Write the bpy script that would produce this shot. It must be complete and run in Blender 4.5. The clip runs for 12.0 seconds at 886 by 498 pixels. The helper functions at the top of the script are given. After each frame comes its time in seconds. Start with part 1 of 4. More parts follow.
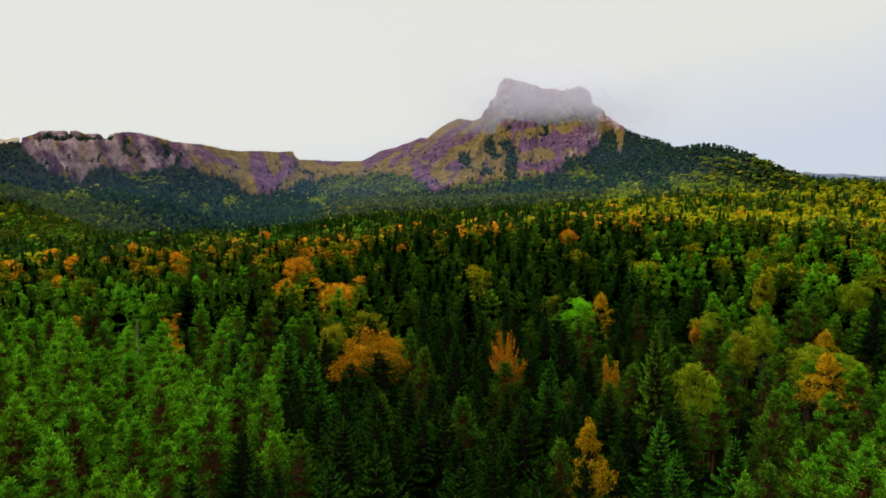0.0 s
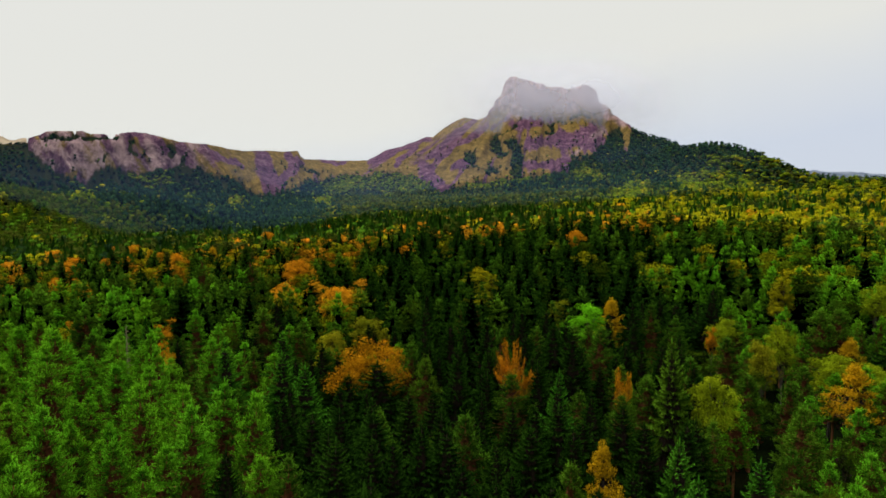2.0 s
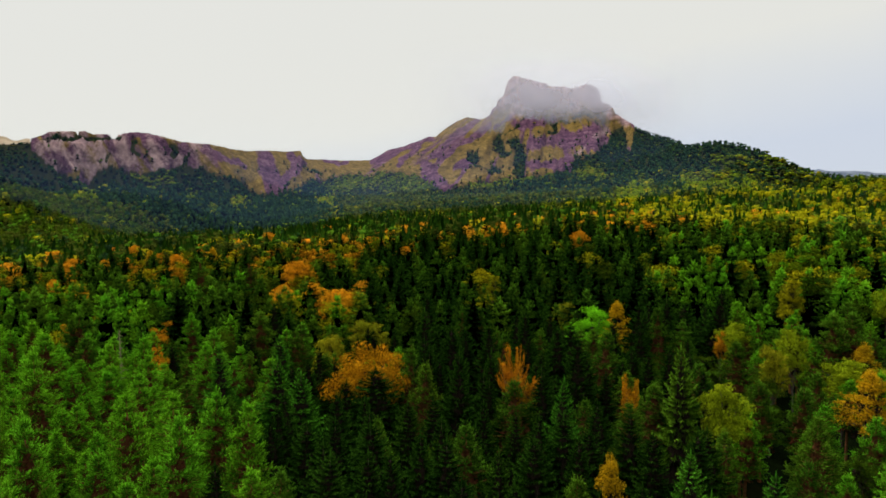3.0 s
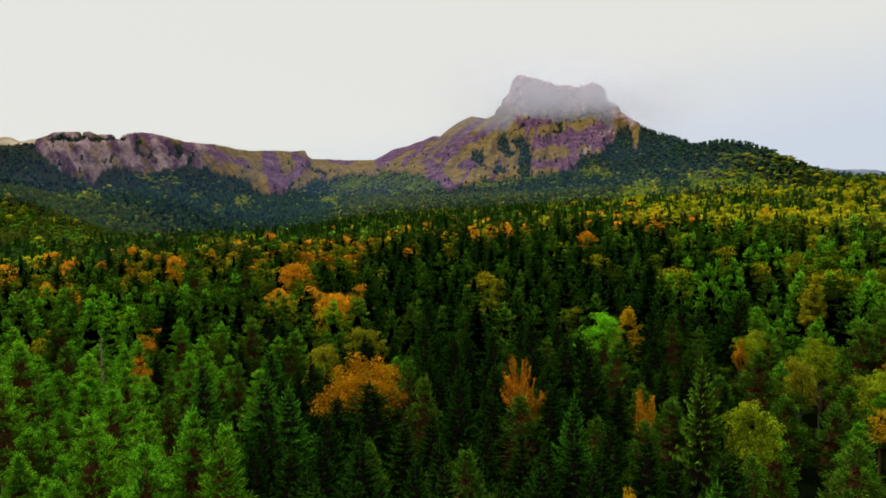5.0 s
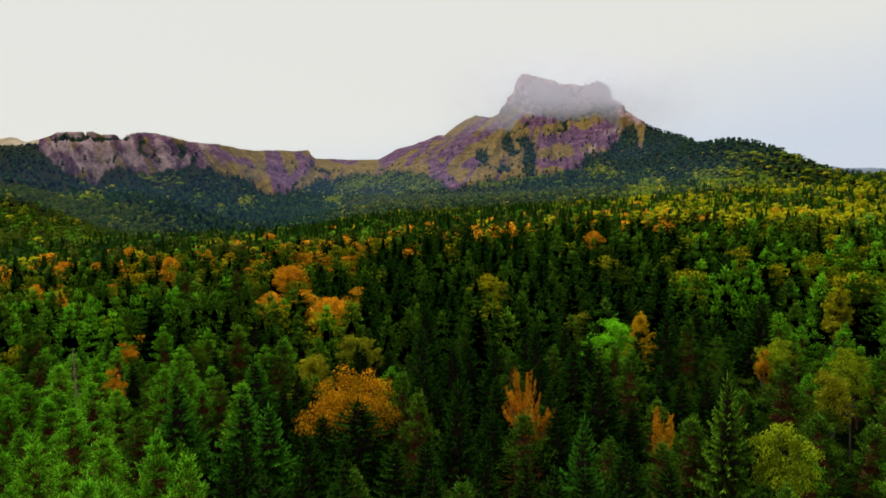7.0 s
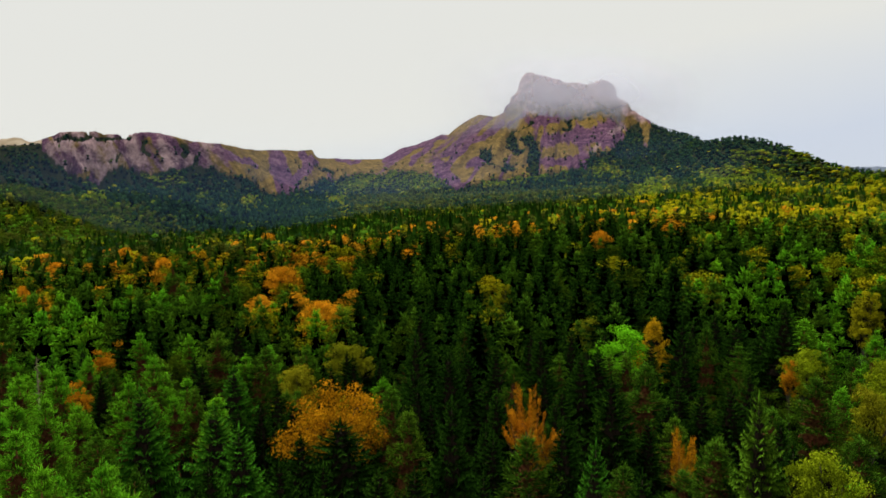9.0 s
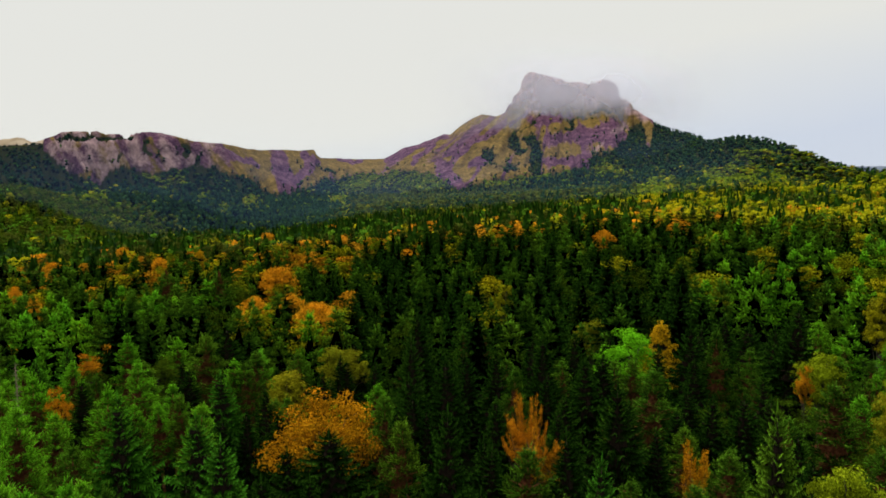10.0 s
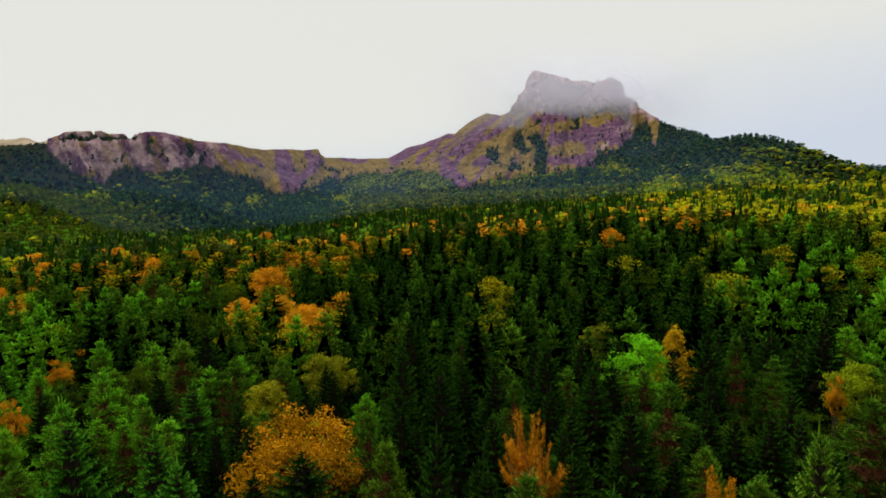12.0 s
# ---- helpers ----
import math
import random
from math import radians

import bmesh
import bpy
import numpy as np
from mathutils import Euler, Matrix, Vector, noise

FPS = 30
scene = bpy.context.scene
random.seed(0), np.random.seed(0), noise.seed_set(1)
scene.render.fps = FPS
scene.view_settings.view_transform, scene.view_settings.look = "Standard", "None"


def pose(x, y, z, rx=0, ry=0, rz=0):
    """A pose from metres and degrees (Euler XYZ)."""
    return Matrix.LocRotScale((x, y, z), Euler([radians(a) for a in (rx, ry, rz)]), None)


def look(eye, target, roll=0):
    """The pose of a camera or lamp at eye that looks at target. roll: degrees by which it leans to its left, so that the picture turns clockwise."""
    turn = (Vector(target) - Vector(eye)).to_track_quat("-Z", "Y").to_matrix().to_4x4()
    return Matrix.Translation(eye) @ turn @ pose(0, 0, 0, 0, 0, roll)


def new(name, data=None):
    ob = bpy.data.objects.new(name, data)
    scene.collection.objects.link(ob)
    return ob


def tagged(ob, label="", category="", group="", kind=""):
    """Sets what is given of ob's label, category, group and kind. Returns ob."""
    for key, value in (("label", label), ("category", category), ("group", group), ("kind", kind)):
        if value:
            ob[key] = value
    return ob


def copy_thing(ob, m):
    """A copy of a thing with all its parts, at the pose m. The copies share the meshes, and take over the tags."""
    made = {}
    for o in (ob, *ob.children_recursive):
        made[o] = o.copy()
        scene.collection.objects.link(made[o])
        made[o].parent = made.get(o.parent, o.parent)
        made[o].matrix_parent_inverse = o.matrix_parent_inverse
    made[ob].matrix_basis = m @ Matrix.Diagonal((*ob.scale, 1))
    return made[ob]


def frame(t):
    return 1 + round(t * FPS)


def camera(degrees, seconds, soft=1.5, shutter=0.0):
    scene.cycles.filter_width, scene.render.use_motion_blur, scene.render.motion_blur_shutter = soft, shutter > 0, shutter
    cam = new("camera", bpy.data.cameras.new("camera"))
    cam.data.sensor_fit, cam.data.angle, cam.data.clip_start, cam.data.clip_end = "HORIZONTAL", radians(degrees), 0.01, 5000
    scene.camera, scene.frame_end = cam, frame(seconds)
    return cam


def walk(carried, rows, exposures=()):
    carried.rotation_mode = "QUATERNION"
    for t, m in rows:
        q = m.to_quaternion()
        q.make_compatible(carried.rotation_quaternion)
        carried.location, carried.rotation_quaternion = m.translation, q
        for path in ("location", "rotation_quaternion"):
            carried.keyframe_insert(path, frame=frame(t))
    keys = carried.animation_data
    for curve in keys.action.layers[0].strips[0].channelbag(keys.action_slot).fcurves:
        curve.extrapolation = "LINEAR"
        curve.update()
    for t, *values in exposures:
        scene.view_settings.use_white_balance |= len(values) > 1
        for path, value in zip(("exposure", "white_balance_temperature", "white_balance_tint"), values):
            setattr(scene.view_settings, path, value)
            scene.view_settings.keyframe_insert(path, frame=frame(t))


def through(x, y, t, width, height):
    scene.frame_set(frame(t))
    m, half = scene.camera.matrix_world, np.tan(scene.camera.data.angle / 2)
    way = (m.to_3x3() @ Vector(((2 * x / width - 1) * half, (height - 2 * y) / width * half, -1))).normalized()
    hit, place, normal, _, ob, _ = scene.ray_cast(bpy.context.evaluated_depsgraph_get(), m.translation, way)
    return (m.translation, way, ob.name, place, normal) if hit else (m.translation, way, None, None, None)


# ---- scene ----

# ---- camera and its flight ----
cam = camera(73.0, 12.0, soft=1.75)
PATH = [
    (0, 0.00, 0.00, 0.00, 86.000, 0.000, 0.000),
    (0.5, 0.13, 1.23, 0.14, 85.973, 0.028, 0.135),
    (1, 0.26, 2.49, 0.28, 85.952, 0.056, 0.272),
    (1.5, 0.39, 3.79, 0.40, 85.935, 0.086, 0.409),
    (2, 0.53, 5.13, 0.51, 85.920, 0.116, 0.545),
    (2.5, 0.67, 6.51, 0.61, 85.908, 0.147, 0.678),
    (3, 0.82, 7.95, 0.69, 85.897, 0.179, 0.807),
    (4, 1.13, 10.99, 0.82, 85.875, 0.245, 1.055),
    (5, 1.48, 14.26, 0.87, 85.853, 0.309, 1.286),
    (5.5, 1.68, 15.98, 0.87, 85.842, 0.339, 1.396),
    (6, 1.88, 17.75, 0.86, 85.831, 0.367, 1.503),
    (6.5, 2.09, 19.57, 0.83, 85.820, 0.393, 1.608),
    (7, 2.31, 21.43, 0.78, 85.811, 0.417, 1.711),
    (8, 2.78, 25.24, 0.63, 85.795, 0.456, 1.915),
    (9, 3.29, 29.11, 0.41, 85.783, 0.485, 2.121),
    (9.5, 3.55, 31.04, 0.28, 85.778, 0.497, 2.227),
    (10, 3.82, 32.95, 0.14, 85.775, 0.508, 2.335),
    (10.5, 4.09, 34.82, -0.02, 85.771, 0.520, 2.446),
    (11, 4.37, 36.64, -0.19, 85.766, 0.535, 2.560),
    (11.5, 4.64, 38.40, -0.37, 85.759, 0.553, 2.678),
    (12, 4.92, 40.06, -0.55, 85.749, 0.578, 2.798),
]
walk(cam, [(t, pose(x, y, z, rx, ry, rz)) for t, x, y, z, rx, ry, rz in PATH])

# ---- world and sun: an overcast autumn day ----
scene.view_settings.exposure = 0.6
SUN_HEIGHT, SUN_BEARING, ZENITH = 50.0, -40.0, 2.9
world = bpy.data.worlds.new("overcast_sky")
scene.world = world
world.use_nodes = True
wn, wl = world.node_tree.nodes, world.node_tree.links
wn.clear()


def wnode(kind, **values):
    n = wn.new(kind)
    for k, v in values.items():
        n.inputs[k].default_value = v
    return n


out = wn.new("ShaderNodeOutputWorld")
coord = wn.new("ShaderNodeTexCoord")
split = wn.new("ShaderNodeSeparateXYZ")
wl.new(coord.outputs["Generated"], split.inputs[0])
clear = wn.new("ShaderNodeTexSky")
clear.sky_type, clear.sun_disc = "NISHITA", False
clear.sun_elevation, clear.sun_rotation = radians(SUN_HEIGHT), radians(SUN_BEARING)
clear_bg = wnode("ShaderNodeBackground", Strength=0.07)
wl.new(clear.outputs[0], clear_bg.inputs[0])
billow = wnode("ShaderNodeTexNoise", Scale=1.6, Detail=5.0, Roughness=0.5)
wl.new(coord.outputs["Generated"], billow.inputs["Vector"])
side = wn.new("ShaderNodeMath")
side.operation = "MULTIPLY_ADD"
side.inputs[1].default_value, side.inputs[2].default_value = 0.70, 0.72
wl.new(split.outputs[0], side.inputs[0])
low = wn.new("ShaderNodeMath")
low.operation = "MULTIPLY_ADD"
low.inputs[1].default_value = -3.4
wl.new(split.outputs[2], low.inputs[0])
wl.new(side.outputs[0], low.inputs[2])
drift = wn.new("ShaderNodeMath")
drift.operation = "MULTIPLY_ADD"
drift.inputs[1].default_value = 0.55
wl.new(billow.outputs[0], drift.inputs[0])
wl.new(low.outputs[0], drift.inputs[2])
deck = wn.new("ShaderNodeValToRGB")
deck.color_ramp.elements[0].position, deck.color_ramp.elements[0].color = 0.50, (0.79, 0.79, 0.745, 1)
deck.color_ramp.elements[1].position, deck.color_ramp.elements[1].color = 1.0, (0.62, 0.675, 0.775, 1)
wl.new(drift.outputs[0], deck.inputs[0])
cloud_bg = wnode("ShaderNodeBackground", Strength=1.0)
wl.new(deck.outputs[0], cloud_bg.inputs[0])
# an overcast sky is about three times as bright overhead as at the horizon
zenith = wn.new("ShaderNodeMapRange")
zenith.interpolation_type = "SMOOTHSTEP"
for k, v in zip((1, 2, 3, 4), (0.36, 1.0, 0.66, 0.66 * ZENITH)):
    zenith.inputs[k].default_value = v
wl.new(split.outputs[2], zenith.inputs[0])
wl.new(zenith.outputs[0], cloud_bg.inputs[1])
cover = wnode("ShaderNodeMixShader", Fac=0.97)
wl.new(clear_bg.outputs[0], cover.inputs[1])
wl.new(cloud_bg.outputs[0], cover.inputs[2])
wl.new(cover.outputs[0], out.inputs[0])

sun = new("sun", bpy.data.lights.new("sun", "SUN"))
sun.data.energy, sun.data.angle, sun.data.color = 5.0, radians(20), (1.0, 0.96, 0.88)
sun_way = Vector((math.sin(radians(SUN_BEARING)) * math.cos(radians(SUN_HEIGHT)),
                  math.cos(radians(SUN_BEARING)) * math.cos(radians(SUN_HEIGHT)), math.sin(radians(SUN_HEIGHT))))
sun.matrix_world = look(sun_way * 300, (0, 0, 0))


# ---- materials ----
class Shade:
    """A small builder for a node material."""

    def __init__(self, name):
        self.mat = bpy.data.materials.new(name)
        self.mat.use_nodes = True
        self.n, self.l = self.mat.node_tree.nodes, self.mat.node_tree.links
        self.n.clear()
        self.out = self.n.new("ShaderNodeOutputMaterial")

    def node(self, kind, inputs=None, **attrs):
        n = self.n.new(kind)
        for k, v in (inputs or {}).items():
            self.put(n, k, v)
        if kind == "ShaderNodeMath":
            n.operation = attrs["operation"]
        return n

    def put(self, n, k, v):
        if isinstance(v, bpy.types.NodeSocket):
            self.l.new(v, n.inputs[k])
        else:
            n.inputs[k].default_value = v

    def math(self, op, a, b=0.0, c=0.0):
        return self.node("ShaderNodeMath", {0: a, 1: b, 2: c}, operation=op).outputs[0]

    def noise(self, scale, detail=3.0, rough=0.55, vector=None):
        n = self.node("ShaderNodeTexNoise", {"Scale": scale, "Detail": detail, "Roughness": rough})
        if vector is not None:
            self.l.new(vector, n.inputs["Vector"])
        return n.outputs[0]

    def ramp(self, fac, *stops):
        n = self.n.new("ShaderNodeValToRGB")
        e = n.color_ramp.elements
        while len(e) < len(stops):
            e.new(0.5)
        for one, (at, col) in zip(e, stops):
            one.position, one.color = at, (*col, 1)
        self.l.new(fac, n.inputs[0])
        return n.outputs[0]

    def mix(self, fac, a, b, blend="MIX"):
        n = self.n.new("ShaderNodeMix")
        n.data_type, n.blend_type = "RGBA", blend
        self.put(n, 0, fac)
        for k, v in ((6, a), (7, b)):
            self.put(n, k, v if isinstance(v, bpy.types.NodeSocket) else (*v, 1))
        return n.outputs[2]

    def attr(self, name):
        n = self.n.new("ShaderNodeAttribute")
        n.attribute_name = name
        return n.outputs["Fac"]

    def position(self):
        return self.n.new("ShaderNodeNewGeometry").outputs["Position"]

    def island(self):
        return self.n.new("ShaderNodeNewGeometry").outputs["Random Per Island"]

    def lone(self):
        return self.n.new("ShaderNodeObjectInfo").outputs["Random"]


def foliage(name, dark, mid, light, by_object=True, through=0.12, spots=None, lean_to=(1.0, 1.0, 1.0)):
    """Leaves or needles: a tint for each tree, and each spray a little off it."""
    s = Shade(name)
    tree = s.lone() if by_object else s.attr("tint")
    base = s.ramp(tree, (0.0, dark), (0.55, mid), (1.0, light))
    # some trees lean to olive, others to blue-green
    other = s.math("FRACT", s.math("MULTIPLY", tree, 13.7))
    lean = s.ramp(other, (0.0, (0.85, 1.0, 1.1)), (0.45, (1.0, 1.0, 1.0)), (1.0, lean_to))
    base = s.mix(1.0, base, lean, "MULTIPLY")
    # blades pale to their tips; tip weights also carry the conifers' painted shade
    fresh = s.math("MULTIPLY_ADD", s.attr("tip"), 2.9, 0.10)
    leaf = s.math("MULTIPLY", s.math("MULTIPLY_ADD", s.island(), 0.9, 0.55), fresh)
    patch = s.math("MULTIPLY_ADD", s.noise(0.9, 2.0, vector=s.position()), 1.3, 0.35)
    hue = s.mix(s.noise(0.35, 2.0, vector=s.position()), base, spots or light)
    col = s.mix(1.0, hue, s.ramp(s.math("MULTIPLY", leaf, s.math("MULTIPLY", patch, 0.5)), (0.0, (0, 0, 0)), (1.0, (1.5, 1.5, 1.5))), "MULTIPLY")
    d = s.node("ShaderNodeBsdfDiffuse", {"Color": col, "Roughness": 0.5})
    tr = s.node("ShaderNodeBsdfTranslucent", {"Color": col})
    m = s.node("ShaderNodeMixShader", {0: through, 1: d.outputs[0], 2: tr.outputs[0]})
    s.l.new(m.outputs[0], s.out.inputs[0])
    return s.mat


def bark(name, dark, light):
    s = Shade(name)
    col = s.ramp(s.noise(3.0, 4.0, vector=s.position()), (0.3, dark), (0.7, light))
    d = s.node("ShaderNodeBsdfDiffuse", {"Color": col, "Roughness": 0.9})
    bump = s.node("ShaderNodeBump", {"Strength": 0.5, "Distance": 0.03, "Height": s.noise(14.0, 4.0, vector=s.position())})
    s.l.new(bump.outputs[0], d.inputs["Normal"])
    s.l.new(d.outputs[0], s.out.inputs[0])
    return s.mat


NEEDLE_HUES = {
    "spruce": ((0.0011, 0.0059, 0.0015), (0.0056, 0.022, 0.0028), (0.0281, 0.0789, 0.0065)),
    "pine": ((0.0056, 0.0393, 0.005), (0.0261, 0.1058, 0.0083), (0.1118, 0.2419, 0.0132)),
    "young": ((0.0478, 0.2829, 0.0086), (0.0918, 0.3686, 0.0129), (0.1927, 0.4801, 0.0158)),
    "mossy": ((0.0136, 0.0772, 0.0068), (0.0272, 0.1361, 0.0091), (0.0772, 0.2495, 0.0136)),
    "dusky": ((0.007, 0.022, 0.011), (0.012, 0.036, 0.015), (0.026, 0.060, 0.017)),
    "sage": ((0.0169, 0.0295, 0.006), (0.0361, 0.0527, 0.0084), (0.0843, 0.1001, 0.012)),
}
LEAF_HUES = {
    "olive": ((0.108, 0.153, 0.0072), (0.198, 0.225, 0.009), (0.306, 0.279, 0.0108)),
    "green": ((0.0179, 0.0546, 0.0032), (0.0317, 0.0744, 0.004), (0.0546, 0.0893, 0.0048)),
    "yellow": ((0.093, 0.1447, 0.0046), (0.2065, 0.2194, 0.0055), (0.3486, 0.3072, 0.0064)),
    "vivid": ((0.135, 0.435, 0.0086), (0.1485, 0.48, 0.0108), (0.1755, 0.51, 0.0108)),
    "lime": ((0.0609, 0.1237, 0.0045), (0.1015, 0.1715, 0.0052), (0.1691, 0.2094, 0.006)),
    "citron": ((0.138, 0.22, 0.006), (0.1955, 0.286, 0.008), (0.276, 0.33, 0.009)),
    "gold": ((0.3406, 0.1848, 0.0059), (0.4162, 0.2125, 0.0059), (0.4825, 0.231, 0.0059)),
    "amber": ((0.325, 0.1875, 0.0054), (0.416, 0.25, 0.0063), (0.507, 0.2875, 0.0072)),
    "orange": ((0.3461, 0.1328, 0.0067), (0.4824, 0.194, 0.0089), (0.5559, 0.2553, 0.0112)),
    "copper": ((0.506, 0.189, 0.009), (0.693, 0.2754, 0.011), (0.814, 0.3672, 0.013)),
    "russet": ((0.3456, 0.0912, 0.0065), (0.4536, 0.1277, 0.0065), (0.5184, 0.1733, 0.0086)),
}
LEAF = NEEDLE_HUES | LEAF_HUES
THROUGH = {k: 0.35 for k in ("green", "vivid", "lime", "olive", "citron", "yellow", "gold", "amber", "orange", "copper", "russet")}
SPOTS = {"gold": (0.50, 0.19, 0.006), "russet": (0.52, 0.25, 0.008)}
LEAN = {"spruce": (1.0, 0.86, 0.8), "pine": (1.0, 0.84, 0.8), "green": (1.0, 0.75, 0.7), "dusky": (1.0, 0.92, 0.9), "young": (1.0, 0.93, 0.7)}
NEAR_LEAF = {k: foliage(k + "_foliage", *v, spots=SPOTS.get(k), lean_to=LEAN.get(k, (1, 1, 1)), through=THROUGH.get(k, 0.12)) for k, v in LEAF.items()}
MASS_LEAF = {k: foliage(k + "_forest_foliage", *v, by_object=False, lean_to=LEAN.get(k, (1, 1, 1)), through=THROUGH.get(k, 0.12)) for k, v in LEAF.items() if k in ("spruce", "pine", "young", "dusky", "sage", "green", "yellow", "lime", "orange", "copper")}
BARK = {"spruce": bark("grey_bark", (0.03, 0.022, 0.017), (0.09, 0.07, 0.055)),
        "pine": bark("red_pine_bark", (0.07, 0.03, 0.015), (0.22, 0.09, 0.04)),
        "snag": bark("bleached_bark", (0.10, 0.08, 0.055), (0.26, 0.21, 0.14)),
        "leafy": bark("pale_bark", (0.025, 0.020, 0.016), (0.10, 0.085, 0.07))}


def earth_material():
    s = Shade("forest_floor")
    p = s.position()
    # near-black tones keep the gaps between the trees black
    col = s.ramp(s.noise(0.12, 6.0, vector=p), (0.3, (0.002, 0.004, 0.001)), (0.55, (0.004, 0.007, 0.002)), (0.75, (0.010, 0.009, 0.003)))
    d = s.node("ShaderNodeBsdfDiffuse", {"Color": col, "Roughness": 0.9})
    bump = s.node("ShaderNodeBump", {"Strength": 0.8, "Distance": 0.3, "Height": s.noise(1.5, 5.0, vector=p)})
    s.l.new(bump.outputs[0], d.inputs["Normal"])
    s.l.new(d.outputs[0], s.out.inputs[0])
    return s.mat


def mountain_material():
    """Yellowed grass, violet shale and grey limestone, each where the ground is made of it."""
    s = Shade("mountain_ground")
    p = s.position()
    fine, broad = s.noise(0.13, 8.0, 0.80, p), s.noise(0.02, 5.0, 0.6, p)
    both = s.math("ADD", s.math("MULTIPLY", fine, 0.55), s.math("MULTIPLY", s.noise(0.035, 6.0, 0.65, p), 0.45))
    grass = s.ramp(both, (0.36, (0.016, 0.016, 0.006)), (0.5, (0.170, 0.106, 0.024)), (0.64, (0.37, 0.240, 0.060)))
    grass = s.mix(s.math("MULTIPLY", broad, 0.6), grass, (0.048, 0.042, 0.013))
    shale = s.ramp(both, (0.38, (0.024, 0.010, 0.024)), (0.5, (0.088, 0.040, 0.070)), (0.66, (0.24, 0.135, 0.160)))
    lime = s.ramp(both, (0.36, (0.060, 0.042, 0.050)), (0.5, (0.29, 0.190, 0.195)), (0.66, (0.50, 0.365, 0.345)))
    edge = s.math("MULTIPLY_ADD", fine, 1.1, -0.55)
    a = s.ramp(s.math("ADD", s.attr("shale"), edge), (0.40, (0, 0, 0)), (0.60, (1, 1, 1)))
    b = s.ramp(s.math("ADD", s.attr("lime"), edge), (0.20, (0, 0, 0)), (0.80, (1, 1, 1)))
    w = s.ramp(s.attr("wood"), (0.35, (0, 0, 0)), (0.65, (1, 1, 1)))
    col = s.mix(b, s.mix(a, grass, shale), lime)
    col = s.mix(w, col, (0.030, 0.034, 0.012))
    d = s.node("ShaderNodeBsdfDiffuse", {"Color": col, "Roughness": 0.9})
    bump = s.node("ShaderNodeBump", {"Strength": 1.0, "Distance": 6.0, "Height": s.noise(0.06, 8.0, 0.7, p)})
    s.l.new(bump.outputs[0], d.inputs["Normal"])
    s.l.new(d.outputs[0], s.out.inputs[0])
    return s.mat


def mist_material(name="mist", tone=(0.232, 0.243, 0.298)):
    """Thin cloud that scatters the sky's light, torn and soft at its rim."""
    s = Shade(name)
    p = s.position()
    torn = s.math("MULTIPLY_ADD", s.noise(0.008, 6.0, 0.55, p), 0.9, 0.55)
    alpha = s.math("MULTIPLY", s.attr("veil"), torn)
    a = s.node("ShaderNodeBsdfDiffuse", {"Color": (*tone, 1)})
    b = s.node("ShaderNodeBsdfTranslucent", {"Color": (*tone, 1)})
    both = s.node("ShaderNodeAddShader", {0: a.outputs[0], 1: b.outputs[0]})
    gone = s.node("ShaderNodeBsdfTransparent")
    m = s.node("ShaderNodeMixShader", {0: alpha, 1: gone.outputs[0], 2: both.outputs[0]})
    s.l.new(m.outputs[0], s.out.inputs[0])
    return s.mat


def hill_material(name, dark, light):
    s = Shade(name)
    col = s.ramp(s.noise(0.01, 6.0, vector=s.position()), (0.35, dark), (0.65, light))
    d = s.node("ShaderNodeBsdfDiffuse", {"Color": col, "Roughness": 0.9})
    s.l.new(d.outputs[0], s.out.inputs[0])
    return s.mat


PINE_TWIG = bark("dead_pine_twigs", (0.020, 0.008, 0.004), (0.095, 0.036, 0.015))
# twigs coloured near black, so that the insides of crowns look shaded
SHADED_TWIG = bark("dead_twigs", (0.006, 0.005, 0.004), (0.018, 0.013, 0.009))
# the far hills' blue-grey is distance haze put into their colour
EARTH, ROCK, MIST, HILL = earth_material(), mountain_material(), mist_material(), hill_material("hazed_hills", (0.08, 0.10, 0.14), (0.14, 0.16, 0.20))
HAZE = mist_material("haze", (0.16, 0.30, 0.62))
OCHRE = hill_material("pale_ochre_slope", (0.20, 0.15, 0.09), (0.38, 0.31, 0.22))


# ---- mesh helpers ----
def mesh_of(name, v, f, material, smooth=False, **attributes):
    """A mesh from arrays of places and triangles or quads, with point attributes."""
    v, f = np.asarray(v, np.float32), np.asarray(f, np.int32)
    me = bpy.data.meshes.new(name)
    me.vertices.add(len(v))
    me.vertices.foreach_set("co", v.ravel())
    me.loops.add(f.size)
    me.loops.foreach_set("vertex_index", f.ravel())
    me.polygons.add(len(f))
    me.polygons.foreach_set("loop_start", np.arange(0, f.size, f.shape[1], dtype=np.int32))
    me.polygons.foreach_set("use_smooth", np.full(len(f), smooth))
    me.update(calc_edges=True)
    for key, value in attributes.items():
        me.attributes.new(key, "FLOAT", "POINT").data.foreach_set("value", np.asarray(value, np.float32).ravel())
    me.materials.append(material)
    return me


def hash2(i, j, seed):
    n = np.sin(i * 127.1 + j * 311.7 + seed * 74.7) * 43758.5453
    return n - np.floor(n)


def value_noise(x, y, seed=0):
    x, y = np.asarray(x, float), np.asarray(y, float)
    i, j = np.floor(x), np.floor(y)
    a, b = x - i, y - j
    a, b = a * a * (3 - 2 * a), b * b * (3 - 2 * b)
    return ((hash2(i, j, seed) * (1 - a) + hash2(i + 1, j, seed) * a) * (1 - b)
            + (hash2(i, j + 1, seed) * (1 - a) + hash2(i + 1, j + 1, seed) * a) * b)


def fractal(x, y, seed=0, octaves=4):
    total, size = 0.0, 0.5
    for k in range(octaves):
        total = total + size * (value_noise(x * 2**k, y * 2**k, seed + k) - 0.5)
        size *= 0.55
    return total * 2


